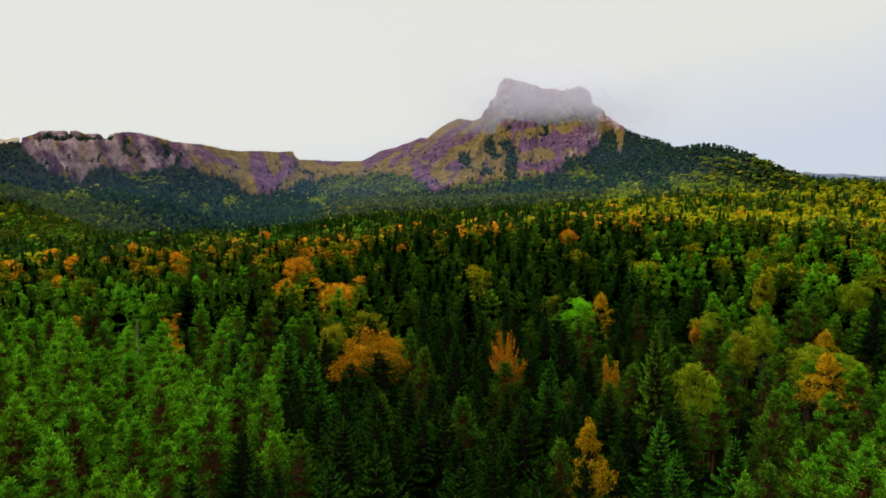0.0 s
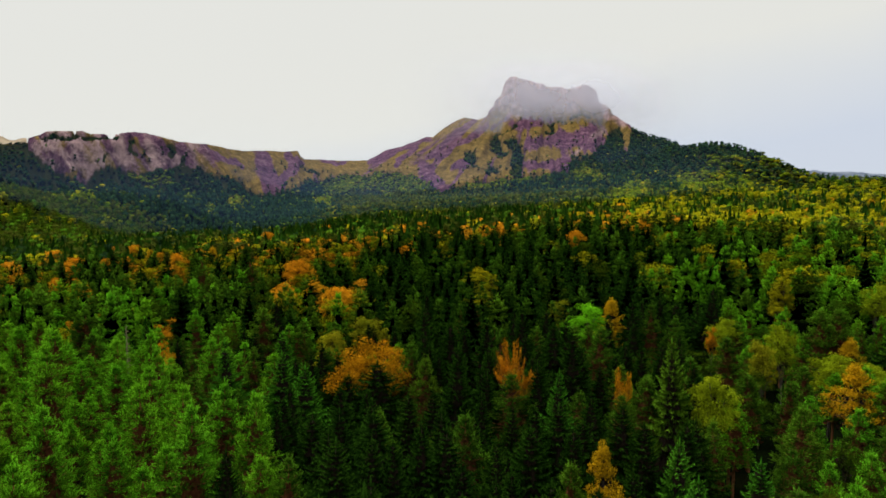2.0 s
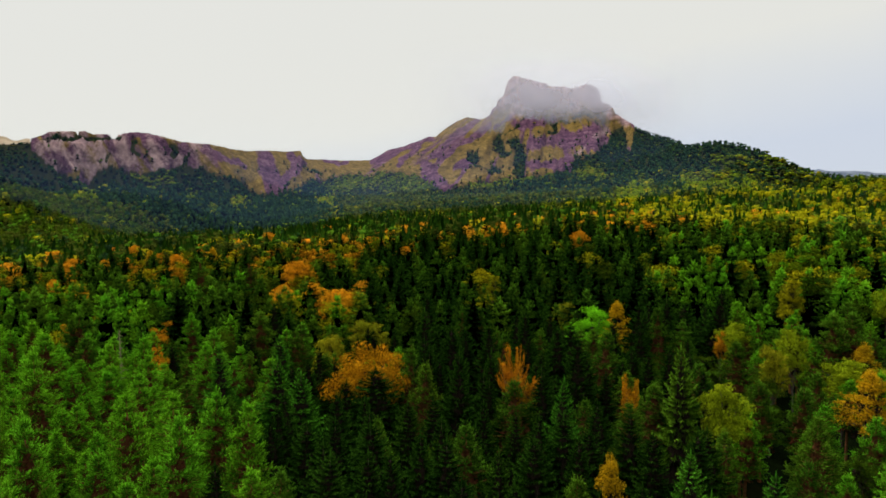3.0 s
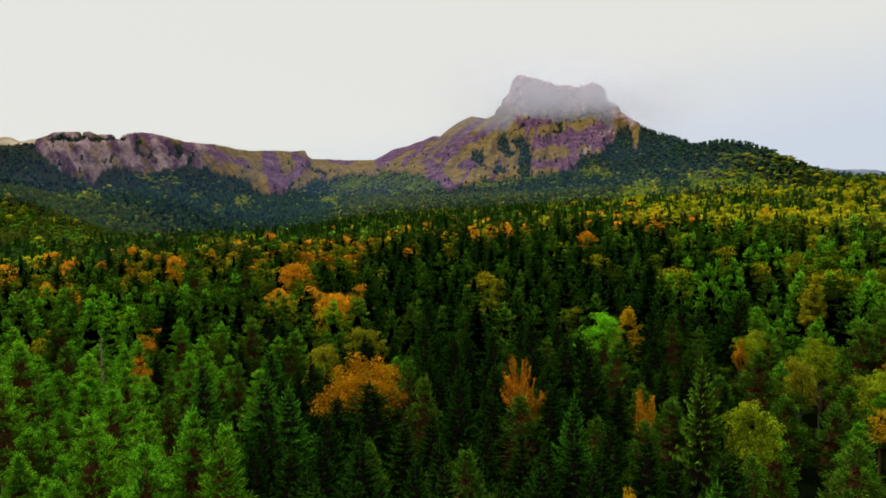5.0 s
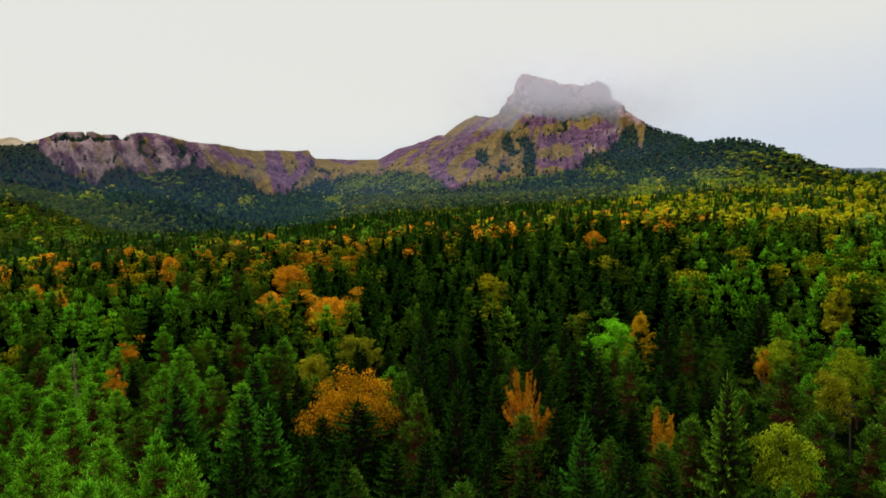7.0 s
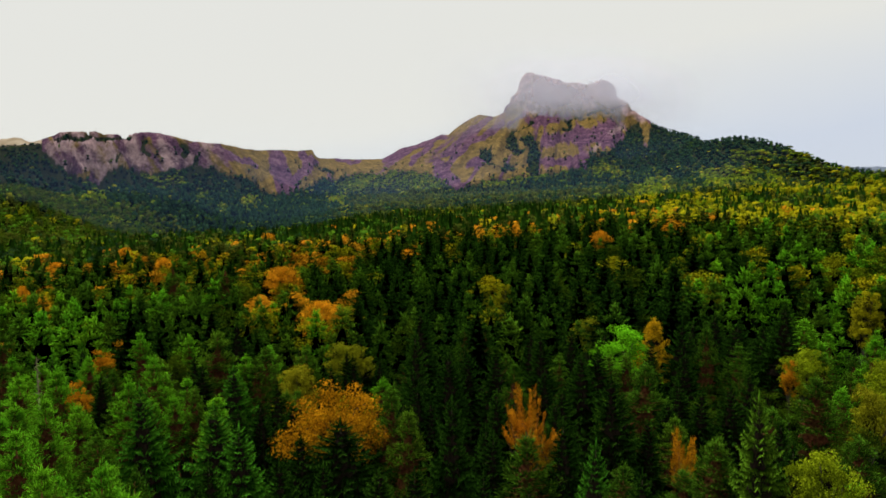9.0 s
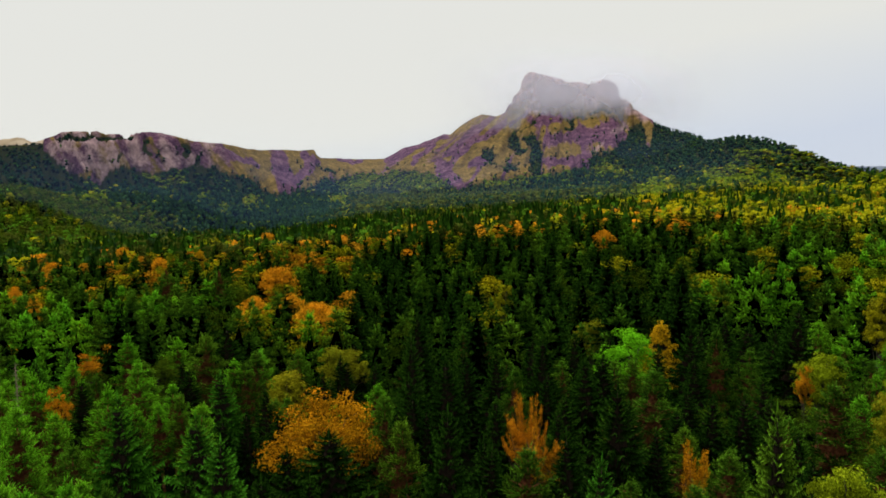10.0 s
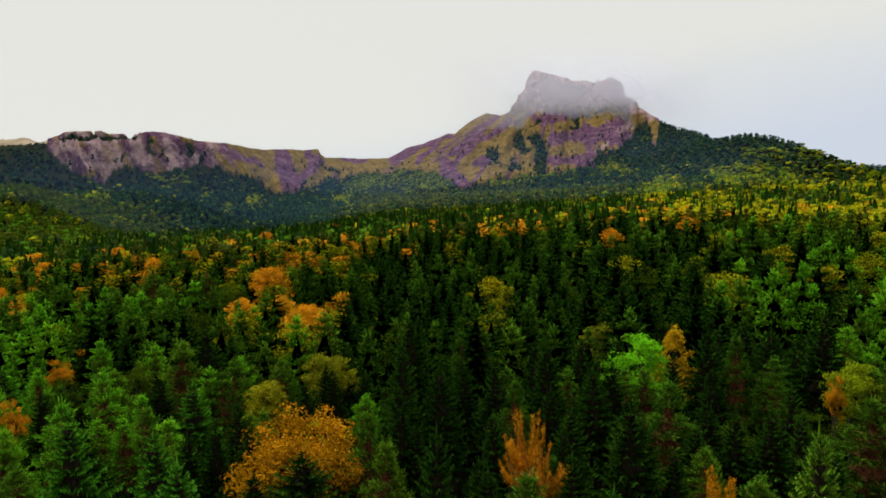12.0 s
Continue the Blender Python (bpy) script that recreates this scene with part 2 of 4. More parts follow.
def ease(x, lo, hi):
    t = np.clip((np.asarray(x, float) - lo) / (hi - lo), 0, 1)
    return t * t * (3 - 2 * t)


# ---- the lie of the land ----
# Bearings are x / y from the start of the flight; rises are z / y.
SKYLINE_RIDGE = [(-0.80, 0.1117), (-0.7324, 0.1117), (-0.6902, 0.1154), (-0.674, 0.121), (-0.6663, 0.1256), (-0.6056, 0.1265), (-0.5919, 0.121), (-0.5546, 0.1201),
                 (-0.5311, 0.1228), (-0.5189, 0.1247), (-0.4846, 0.1191), (-0.4615, 0.1127), (-0.4429, 0.1071), (-0.3945, 0.1025), (-0.3592, 0.0942), (-0.3311, 0.0923),
                 (-0.3031, 0.0932), (-0.275, 0.0914), (-0.2488, 0.0923), (-0.2452, 0.083), (-0.2379, 0.0775), (-0.2098, 0.0775), (-0.1723, 0.0756), (-0.1349, 0.0765)]
SKYLINE_PEAK = [(-0.116, 0.0858), (-0.1066, 0.0923), (-0.0785, 0.0988), (-0.0551, 0.1071), (-0.0364, 0.1145), (-0.0252, 0.1136), (-0.0084, 0.1274), (0.0149, 0.1422),
                (0.0261, 0.1459), (0.0475, 0.1422), (0.0634, 0.1477), (0.067, 0.1569), (0.0745, 0.1624), (0.0763, 0.1716), (0.0874, 0.1826), (0.0892, 0.1945),
                (0.0947, 0.2054), (0.1011, 0.2127), (0.1123, 0.2091), (0.1402, 0.2027), (0.1681, 0.1945), (0.1848, 0.1963), (0.1914, 0.1899), (0.2006, 0.1917),
                (0.2191, 0.1972), (0.2303, 0.1972), (0.2397, 0.1917), (0.2445, 0.1826), (0.2456, 0.1698), (0.2568, 0.167), (0.2644, 0.1597), (0.2683, 0.1514)]
SKYLINE_SHOULDER = [(0.2947, 0.1348), (0.3136, 0.1247), (0.3324, 0.1182), (0.3559, 0.1127), (0.37, 0.109), (0.3795, 0.1034), (0.3889, 0.1006), (0.4075, 0.1043), (0.4355, 0.1071),
                    (0.4589, 0.1053), (0.4824, 0.0997), (0.5108, 0.0904), (0.5392, 0.0812), (0.563, 0.0719), (0.5774, 0.0644), (0.5916, 0.0598), (0.6247, 0.0533), (0.6718, 0.0515), (0.80, 0.0490)]
SKYLINE = SKYLINE_RIDGE + SKYLINE_PEAK + SKYLINE_SHOULDER
SLOPE_FOOT = [(-0.79, 0.025), (-0.521, 0.030), (-0.427, 0.021), (-0.333, 0.014), (-0.173, 0.016), (0.0, 0.0206), (0.203, 0.030),
              (0.353, 0.038), (0.471, 0.0458), (0.532, 0.0365), (0.64, 0.027), (0.80, 0.025)]
FOOT_AT = [(-0.80, 900), (-0.62, 980), (-0.45, 1100), (-0.25, 1450), (0.0, 1430), (0.10, 1250), (0.25, 1150), (0.40, 850), (0.53, 700), (0.64, 560), (0.80, 520)]
CREST_AT = [(-0.80, 1150), (-0.62, 1220), (-0.45, 1450), (-0.25, 1940), (-0.10, 2350), (0.05, 2250), (0.25, 2200), (0.32, 1800), (0.44, 1330), (0.60, 800), (0.80, 640)]
# the rise at which the closed woods end
TREE_LINE = [(-0.80, 0.155), (-0.6976, 0.1551), (-0.6955, 0.1016), (-0.6687, 0.0765), (-0.6506, 0.0626), (-0.6229, 0.0514), (-0.6047, 0.0393), (-0.5896, 0.0626), (-0.5705, 0.0719),
             (-0.552, 0.0672), (-0.5334, 0.0626), (-0.5007, 0.0579), (-0.4817, 0.0663), (-0.4347, 0.07), (-0.4113, 0.07), (-0.3976, 0.0579), (-0.3557, 0.0458), (-0.3372, 0.0346),
             (-0.3233, 0.0252), (-0.3093, 0.0206), (-0.2904, 0.0252), (-0.2762, 0.0318), (-0.2479, 0.0393), (-0.229, 0.0458), (-0.1726, 0.0505), (-0.1351, 0.0551), (-0.1163, 0.0598),
             (-0.0882, 0.0551), (-0.06, 0.0551), (-0.0366, 0.0439), (-0.0179, 0.0252), (0.0009, 0.0299), (0.015, 0.0346), (0.0432, 0.0421), (0.0807, 0.0458), (0.1463, 0.0551),
             (0.2025, 0.0626), (0.2164, 0.0719), (0.2349, 0.084), (0.2520, 0.100), (0.2640, 0.118), (0.2740, 0.130), (0.2800, 0.131), (0.2868, 0.1180), (0.2900, 0.0900), (0.2955, 0.0920), (0.2985, 0.1180), (0.3155, 0.2464), (0.80, 0.2464)]
# streaks of the land's cover: from bearing and rise to bearing and rise, half width
SHALE_PEAK = [(-0.126, 0.076, -0.036, 0.114, 0.0066), (-0.088, 0.07, -0.055, 0.098, 0.0057), (-0.032, 0.081, 0.043, 0.141, 0.0047), (-0.022, 0.078, 0.062, 0.129, 0.0038),
              (-0.041, 0.063, -0.009, 0.025, 0.0132), (0.006, 0.067, 0.034, 0.076, 0.0076), (0.137, 0.104, 0.239, 0.118, 0.0132), (0.108, 0.132, 0.164, 0.141, 0.0094),
              (0.137, 0.067, 0.193, 0.07, 0.0066), (0.202, 0.109, 0.258, 0.095, 0.0113), (0.276, 0.15, 0.299, 0.135, 0.0057), (0.071, 0.127, 0.099, 0.15, 0.0047)]
SHALE_RIDGE = [(-0.308, 0.072, -0.295, 0.021, 0.0132), (-0.286, 0.03, -0.252, 0.076, 0.0085), (-0.266, 0.086, -0.247, 0.072, 0.0076), (-0.406, 0.095, -0.36, 0.072, 0.0057),
               (-0.645, 0.072, -0.621, 0.089, 0.0113), (-0.494, 0.109, -0.467, 0.076, 0.0132), (-0.443, 0.095, -0.43, 0.076, 0.0076), (-0.614, 0.049, -0.605, 0.03, 0.0066),
               (-0.21, 0.077, -0.172, 0.072, 0.0028), (-0.531, 0.122, -0.512, 0.124, 0.0047), (-0.35, 0.076, -0.341, 0.067, 0.0047), (-0.502, 0.021, -0.491, 0.014, 0.0057)]
PALE_ROCK = [(0.258, 0.150, 0.284, 0.137, 0.0090), (-0.682, 0.1, -0.643, 0.118, 0.0094), (-0.629, 0.114, -0.602, 0.114, 0.0076), (-0.669, 0.075, -0.65, 0.072, 0.0047), (-0.583, 0.118, -0.575, 0.072, 0.0047),
             (-0.55, 0.109, -0.538, 0.072, 0.0076), (-0.499, 0.109, -0.489, 0.072, 0.0047), (0.239, 0.114, 0.258, 0.123, 0.0085), (0.221, 0.098, 0.202, 0.081, 0.0047),
             (-0.356, 0.025, -0.342, 0.016, 0.0057), (-0.605, 0.039, -0.594, 0.063, 0.0057)]
GROVES = [(0.076, 0.104, 0.079, 0.09, 0.0113), (0.108, 0.098, 0.118, 0.074, 0.0140), (0.036, 0.085, 0.043, 0.079, 0.0085), (0.104, 0.06, 0.123, 0.06, 0.0066), (0.066, 0.107, 0.108, 0.131, 0.0038),
          (0.071, 0.063, 0.062, 0.063, 0.0057), (0.202, 0.072, 0.258, 0.09, 0.0085), (0.16, 0.123, 0.173, 0.132, 0.0038), (0.192, 0.146, 0.238, 0.15, 0.0028), (-0.525, 0.109, -0.52, 0.09, 0.0066),
          (-0.467, 0.102, -0.458, 0.089, 0.0066), (-0.587, 0.116, -0.555, 0.113, 0.0057), (-0.668, 0.119, -0.592, 0.120, 0.0060), (-0.442, 0.086, -0.436, 0.072, 0.0038), (-0.247, 0.07, -0.21, 0.051, 0.0028), (-0.584, 0.076, -0.565, 0.086, 0.0047)]
# where broadleaf woods, yellow-green in autumn, break the dark pines
PALE_WOODS = [(-0.196, 0.036, -0.135, 0.044, 0.0123), (-0.126, 0.046, -0.051, 0.042, 0.0151), (0.034, 0.036, 0.1, 0.046, 0.0057), (0.109, 0.048, 0.165, 0.055, 0.0038), (0.212, 0.06, 0.24, 0.058, 0.0094),
              (0.278, 0.03, 0.316, 0.035, 0.0094), (0.427, 0.076, 0.549, 0.076, 0.0076), (0.39, 0.049, 0.447, 0.053, 0.0113), (-0.524, 0.055, -0.515, 0.053, 0.0085), (-0.506, 0.039, -0.497, 0.039, 0.0076),
              (-0.482, 0.05, -0.473, 0.051, 0.0076), (-0.619, 0.03, -0.601, 0.027, 0.0085), (-0.436, 0.025, -0.427, 0.025, 0.0076), (-0.404, 0.006, -0.397, 0.002, 0.0076), (-0.361, 0.011, -0.347, 0.006, 0.0057),
              (-0.211, 0.016, -0.197, 0.014, 0.0076)]
DEPTHS = (0, 60, 110, 150, 180, 230, 300, 480)
BEARINGS = (-0.7, -0.35, 0.0, 0.35, 0.7)
CANOPY = ((-24, -22, -20, -23, -27), (-20, -20, -21, -23, -25), (-20, -19.5, -19.5, -18, -18), (-21, -19.5, -18.5, -13, -14), (-24, -19, -15, -10, -12),
          (-26, -18, -9.5, -6, -10), (-25, -16.5, -7, -3, -7), (-20, -15, -6, 2, 0))


def along(pairs, u):
    a = np.array(pairs)
    return np.interp(u, a[:, 0], a[:, 1])


def streaks(u, e, rows, rough=1.0):
    """How far each place lies inside soft-edged, ragged streaks of the slope: 1 on their middle lines."""
    u = u + 0.007 * rough * fractal(u * 55, e * 70, 141, 3)
    e = e + 0.005 * rough * fractal(u * 60, e * 90, 151, 3)
    best = np.zeros(np.broadcast(u, e).shape)
    for u0, e0, u1, e1, w in rows:
        du, de = u1 - u0, e1 - e0
        k = np.clip(((u - u0) * du + (e - e0) * de) / (du * du + de * de), 0, 1)
        best = np.maximum(best, np.exp(-(((u - u0 - k * du) ** 2 + (e - e0 - k * de) ** 2) / w**2)))
    return best


def fall_lines(u, e):
    """Coordinates across and down the fall of the slopes, which fan out from the summit."""
    w = ease(u, -0.26, -0.16)
    across = w * 0.2 * np.arctan2(u - 0.15, 0.25 - e) + (1 - w) * (u + 0.6 * e)
    return across, w * np.hypot(u - 0.15, 0.25 - e) + (1 - w) * (0.13 - e)


def land(u, d):
    """For bearings and depths: the height of the treetops or bare slope, how far up the slope it lies, and how wooded it is."""
    u, d = np.broadcast_arrays(np.asarray(u, float), np.asarray(d, float))
    table = np.array(CANOPY)
    col = np.stack([np.interp(d, DEPTHS, table[:, k]) for k in range(5)])
    pos = np.clip((u - BEARINGS[0]) / (BEARINGS[1] - BEARINGS[0]), 0, 3.999)
    k, part = pos.astype(int), pos - pos.astype(int)
    near = np.take_along_axis(col, k[None], 0)[0] * (1 - part) + np.take_along_axis(col, k[None] + 1, 0)[0] * part
    foot, crest = along(FOOT_AT, u), along(CREST_AT, u)
    z_foot = along(SLOPE_FOOT, u) * foot
    between = np.clip((d - 480) / np.maximum(foot - 480, 1), 0, 1)
    dip = 45 * np.exp(-(((u + 0.40) / 0.17) ** 2))
    rise = 26 * np.exp(-(((u + 0.74) / 0.09) ** 2))
    steady = ease(u, -0.30, -0.12)
    z = near + (z_foot - near) * (ease(between, 0, 1) * (1 - steady) + between * steady) - dip * np.sin(np.pi * between) + rise * np.sin(np.pi * between) ** 2
    z = z + 3.0 * fractal(u * d / 90, d / 90, 3, 3) * ease(d, 120, 300)
    t = (d - foot) / (crest - foot)
    tc = np.clip(t, 0, 1)
    peak = ease(u, 0.055, 0.085) * (1 - ease(u, 0.235, 0.34))
    cliff = ease(u, -0.70, -0.66) * (1 - ease(u, -0.45, -0.36))
    g = tc**1.12
    g_peak = np.where(tc < 0.86, 0.66 * (tc / 0.86) ** 1.1, 0.66 + 0.34 * ease(tc, 0.86, 0.97))
    g_cliff = np.where(tc < 0.5, 0.42 * tc / 0.5, 0.42 + 0.55 * ease(tc, 0.5, 0.8) + 0.03 * ease(tc, 0.8, 1))
    g = g * (1 - peak) * (1 - cliff) + g_peak * peak + g_cliff * cliff
    sky = along(SKYLINE, u) + 0.0016 * fractal(u * 60, u * 0 + 1.5, 9, 4) * (1 + 1.2 * peak)
    z_crest = sky * crest
    slope = z_foot + (z_crest - z_foot) * g
    across, down = fall_lines(u, slope / np.maximum(d, 1))
    rib = np.abs(fractal(across * 34, down * 9, 21, 4)) * 95 + np.abs(fractal(across * 120, down * 22, 31, 3)) * 30
    slope = slope - rib * np.sin(np.pi * np.clip(t, 0, 1)) * (0.55 + 0.25 * cliff) * (1 - 0.6 * peak * ease(g, 0.6, 0.7))
    cap = peak * ease(g, 0.60, 0.68)
    slope = slope - cap * (1 - ease(tc, 0.95, 1.0)) * np.abs(fractal(u * 85, g * 2, 61, 3)) * 45
    # the summit's beds of rock form ledges
    bed = slope / 21 + 0.5 * fractal(u * 20, g, 171, 2)
    step = np.floor(bed) + ease(bed - np.floor(bed), 0.3, 0.8)
    slope = slope + cap * 0.7 * 21 * (step - bed) * (1 - ease(tc, 0.93, 0.98))
    slope = slope - np.clip(t - 1, 0, 2) * (crest - foot) * 0.55
    z = np.where(t > 0, slope, z)
    e = slope / np.maximum(d, 1)
    wood = ease(along(TREE_LINE, u) + 0.006 * fractal(u * 60, e * 60, 41, 3) + 0.005 * fractal(u * 190, e * 190, 43, 2) - e, -0.0015, 0.0015)
    wood = np.maximum(wood, ease(streaks(u, e, GROVES, 2.6), 0.25, 0.60))
    wood = np.where(t > 1.06, 0, wood)
    wood = np.where(t > 0, wood, 1.0)
    return z, t, g, wood, peak, cliff


def ground_at(x, y):
    z, t, g, wood, _, _ = land(np.clip(x / np.maximum(y, 60.0), -0.8, 0.8), np.maximum(y, 0))
    return z - (18.0 - 9.0 * ease(t, 0, 0.4)) * wood


def sheet(name, columns, rows_of, closed, material, label, category, kind):
    """A piece of the land: columns of bearings, each with its rows of depths."""
    u, way, d = columns[0][:, None], columns[1], rows_of
    z, t, g, wood, peak, cliff = land(np.broadcast_to(u, d.shape), d)
    z = z - (18.0 - 9.0 * ease(t, 0, 0.4)) * wood
    far = ease(d, 3000, 4700)
    z = z * (1 - far) - 60 * far
    x, y = d * way[0][:, None], d * way[1][:, None]
    v = np.stack([x, y, z], -1)
    nu, nd = d.shape
    i, j = np.meshgrid(np.arange(nu if closed else nu - 1), np.arange(nd - 1), indexing="ij")
    a, b = i * nd + j, ((i + 1) % nu) * nd + j
    f = np.stack([a, b, b + 1, a + 1], -1).reshape(-1, 4)
    uu = np.broadcast_to(u, d.shape)
    e = np.where(t > 0, (z + (18.0 - 9.0 * ease(t, 0, 0.4)) * wood) / np.maximum(d, 1), 0)
    across, down = fall_lines(uu, e)
    shale = 0.18 + (1.0 - 0.45 * cliff) * fractal(across * 85, down * 9, 61, 4) + 0.95 * streaks(uu, e, SHALE_PEAK + SHALE_RIDGE)
    bluff = cliff * ease(e, 0.05, 0.07)
    shale = shale + 0.34 * bluff
    lime = -0.15 + 0.80 * peak * ease(e + 0.02 * fractal(across * 70, down * 9, 77, 3), 0.128, 0.168) + 0.75 * streaks(uu, e, PALE_ROCK) + (0.35 + 0.55 * bluff) * fractal(across * 75, down * 40, 71, 4) + 0.50 * bluff
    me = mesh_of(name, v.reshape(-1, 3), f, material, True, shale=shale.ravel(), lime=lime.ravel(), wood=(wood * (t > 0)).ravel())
    return tagged(new(name, me), label, category, kind=kind)


U_EDGE = 0.80
edge = math.atan(U_EDGE)
front = np.linspace(-U_EDGE, U_EDGE, 720)
back = np.linspace(edge, 2 * math.pi - edge, 42)[1:-1]
turn = (back - edge) / (2 * math.pi - 2 * edge)
back_u = U_EDGE - 2 * U_EDGE * turn
near_part, slope_part = np.linspace(0, 1, 60) ** 1.6, np.r_[np.linspace(0, 0.8, 90), np.linspace(0.8, 1.0, 60)[1:], np.linspace(1.0, 1.4, 12)[1:]]


def rows_near(u):
    return along(FOOT_AT, u)[:, None] * near_part[None]


def rows_slope(u):
    foot, crest = along(FOOT_AT, u)[:, None], along(CREST_AT, u)[:, None]
    return foot + (crest - foot) * slope_part[None]


all_u = np.r_[front, back_u]
all_way = (np.r_[front, np.sin(back) / math.cos(edge)], np.r_[np.ones(len(front)), np.cos(back) / math.cos(edge)])
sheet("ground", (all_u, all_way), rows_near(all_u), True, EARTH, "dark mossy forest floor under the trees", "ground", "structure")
cut = 314
left, right = front[: cut + 1], front[cut:]
for name, u, label in (("rocky_ridge", left, "long ridge of violet shale and pale cliffs above woods"),
                       ("mountain", right, "grassy and violet shale mountain with a grey cliff summit in mist")):
    sheet(name, (u, (u, np.ones(len(u)))), rows_slope(u), False, ROCK, label, "mountain", "structure")
ring = np.r_[front[-1], back_u, front[0]]
ring_way = (np.r_[front[-1], np.sin(back) / math.cos(edge), front[0]], np.r_[1.0, np.cos(back) / math.cos(edge), 1.0])
sheet("valley_sides", (ring, ring_way), rows_slope(ring), False, ROCK, "wooded and grassy slopes closing the valley", "hillside", "structure")
far_rows = np.concatenate([rows_slope(all_u)[:, -1:], np.full((len(all_u), 1), 3100.0), np.full((len(all_u), 1), 4700.0)], 1)
sheet("far_ground", (all_u, all_way), far_rows, True, ROCK, "grey-green lowland reaching to the horizon", "ground", "structure")


def distant_ridge(name, u0, u1, depth, heights, material, label):
    """A far range with a rounded crest, seen past the nearer ones."""
    u = np.linspace(u0, u1, 90)
    top = np.interp(np.linspace(0, 1, 90), np.linspace(0, 1, len(heights)), heights) * depth + 14 * fractal(u * 40, u * 0, 81, 4)
    k = np.linspace(0, 1, 12)
    d = depth - 500 + 900 * k
    z = -60 + (top[:, None] + 60) * np.sin(np.pi * np.clip(k / 1.1, 0, 1))[None] ** 0.8
    v = np.stack([u[:, None] * d, np.broadcast_to(d, z.shape), z], -1)
    i, j = np.meshgrid(np.arange(89), np.arange(11), indexing="ij")
    a = i * 12 + j
    f = np.stack([a, a + 12, a + 13, a + 1], -1).reshape(-1, 4)
    return tagged(new(name, mesh_of(name, v.reshape(-1, 3), f, material, True)), label, "mountain", kind="structure")


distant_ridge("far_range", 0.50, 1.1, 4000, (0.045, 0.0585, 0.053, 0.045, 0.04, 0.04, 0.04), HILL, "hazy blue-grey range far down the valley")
distant_ridge("pale_ridge", -1.3, -0.70, 2300, (0.10, 0.115, 0.122, 0.121, 0.112), OCHRE, "pale ochre ridge behind the wooded crest")


# ---- trees ----
def tube(points, radii, sides=6):
    """A tapered, bent limb as triangles."""
    points, radii = np.asarray(points, float), np.asarray(radii, float)
    a = np.arange(sides) * 2 * np.pi / sides
    way = points[-1] - points[0]
    way /= np.linalg.norm(way)
    p = np.cross(way, (0.31, 0.95, 0.05))
    p /= np.linalg.norm(p)
    q = np.cross(way, p)
    v = points[:, None] + radii[:, None, None] * (np.cos(a)[None, :, None] * p + np.sin(a)[None, :, None] * q)
    n = len(points)
    i, j = np.meshgrid(np.arange(n - 1), np.arange(sides), indexing="ij")
    k = (j + 1) % sides
    f = np.stack([np.stack([i * sides + j, i * sides + k, (i + 1) * sides + k], -1), np.stack([i * sides + j, (i + 1) * sides + k, (i + 1) * sides + j], -1)], 2)
    return v.reshape(-1, 3), f.reshape(-1, 3)


def joined(pieces):
    v, f, n = [], [], 0
    for a, b in pieces:
        v.append(a), f.append(b + n)
        n += len(a)
    return np.concatenate(v), np.concatenate(f)


def blades(base_a, base_b, tip):
    """Loose triangles, one for each needle spray or leaf."""
    v = np.stack([base_a, base_b, tip], 1).reshape(-1, 3)
    return v, np.arange(len(v)).reshape(-1, 3)


def dead_twigs(rng, h, r, low, n, size=0.8):
    """The brown, needleless twigs that fill the inside of a crown."""
    f = rng.random(n)
    az = rng.uniform(0, 2 * np.pi, n)
    out = r * (1 - f) ** 0.8 * np.sqrt(rng.random(n))
    p = np.stack([np.cos(az) * out, np.sin(az) * out, h * (low + (0.93 - low) * f)], -1)
    way = rng.normal(size=(n, 3))
    side = np.cross(way, rng.normal(size=(n, 3)))
    way, side = way / np.linalg.norm(way, axis=1, keepdims=True), side / np.linalg.norm(side, axis=1, keepdims=True)
    return blades(p - side * size * 0.5 - way * size * 0.5, p + side * size * 0.5 - way * size * 0.5, p + way * size * 0.8)


def spire(rng, tiers, sides=7):
    """Stacked jagged cones."""
    pieces = []
    for base, top, r in tiers:
        a = np.arange(sides) * 2 * np.pi / sides + rng.uniform(0, 1)
        rr = r * rng.uniform(0.7, 1.25, sides)
        v = np.stack([np.cos(a) * rr, np.sin(a) * rr, base + rng.uniform(-0.6, 0.6, sides)], -1)
        pieces.append((np.concatenate([v, [[0, 0, top]]]), np.array([(k, (k + 1) % sides, sides) for k in range(sides)])))
    return joined(pieces)


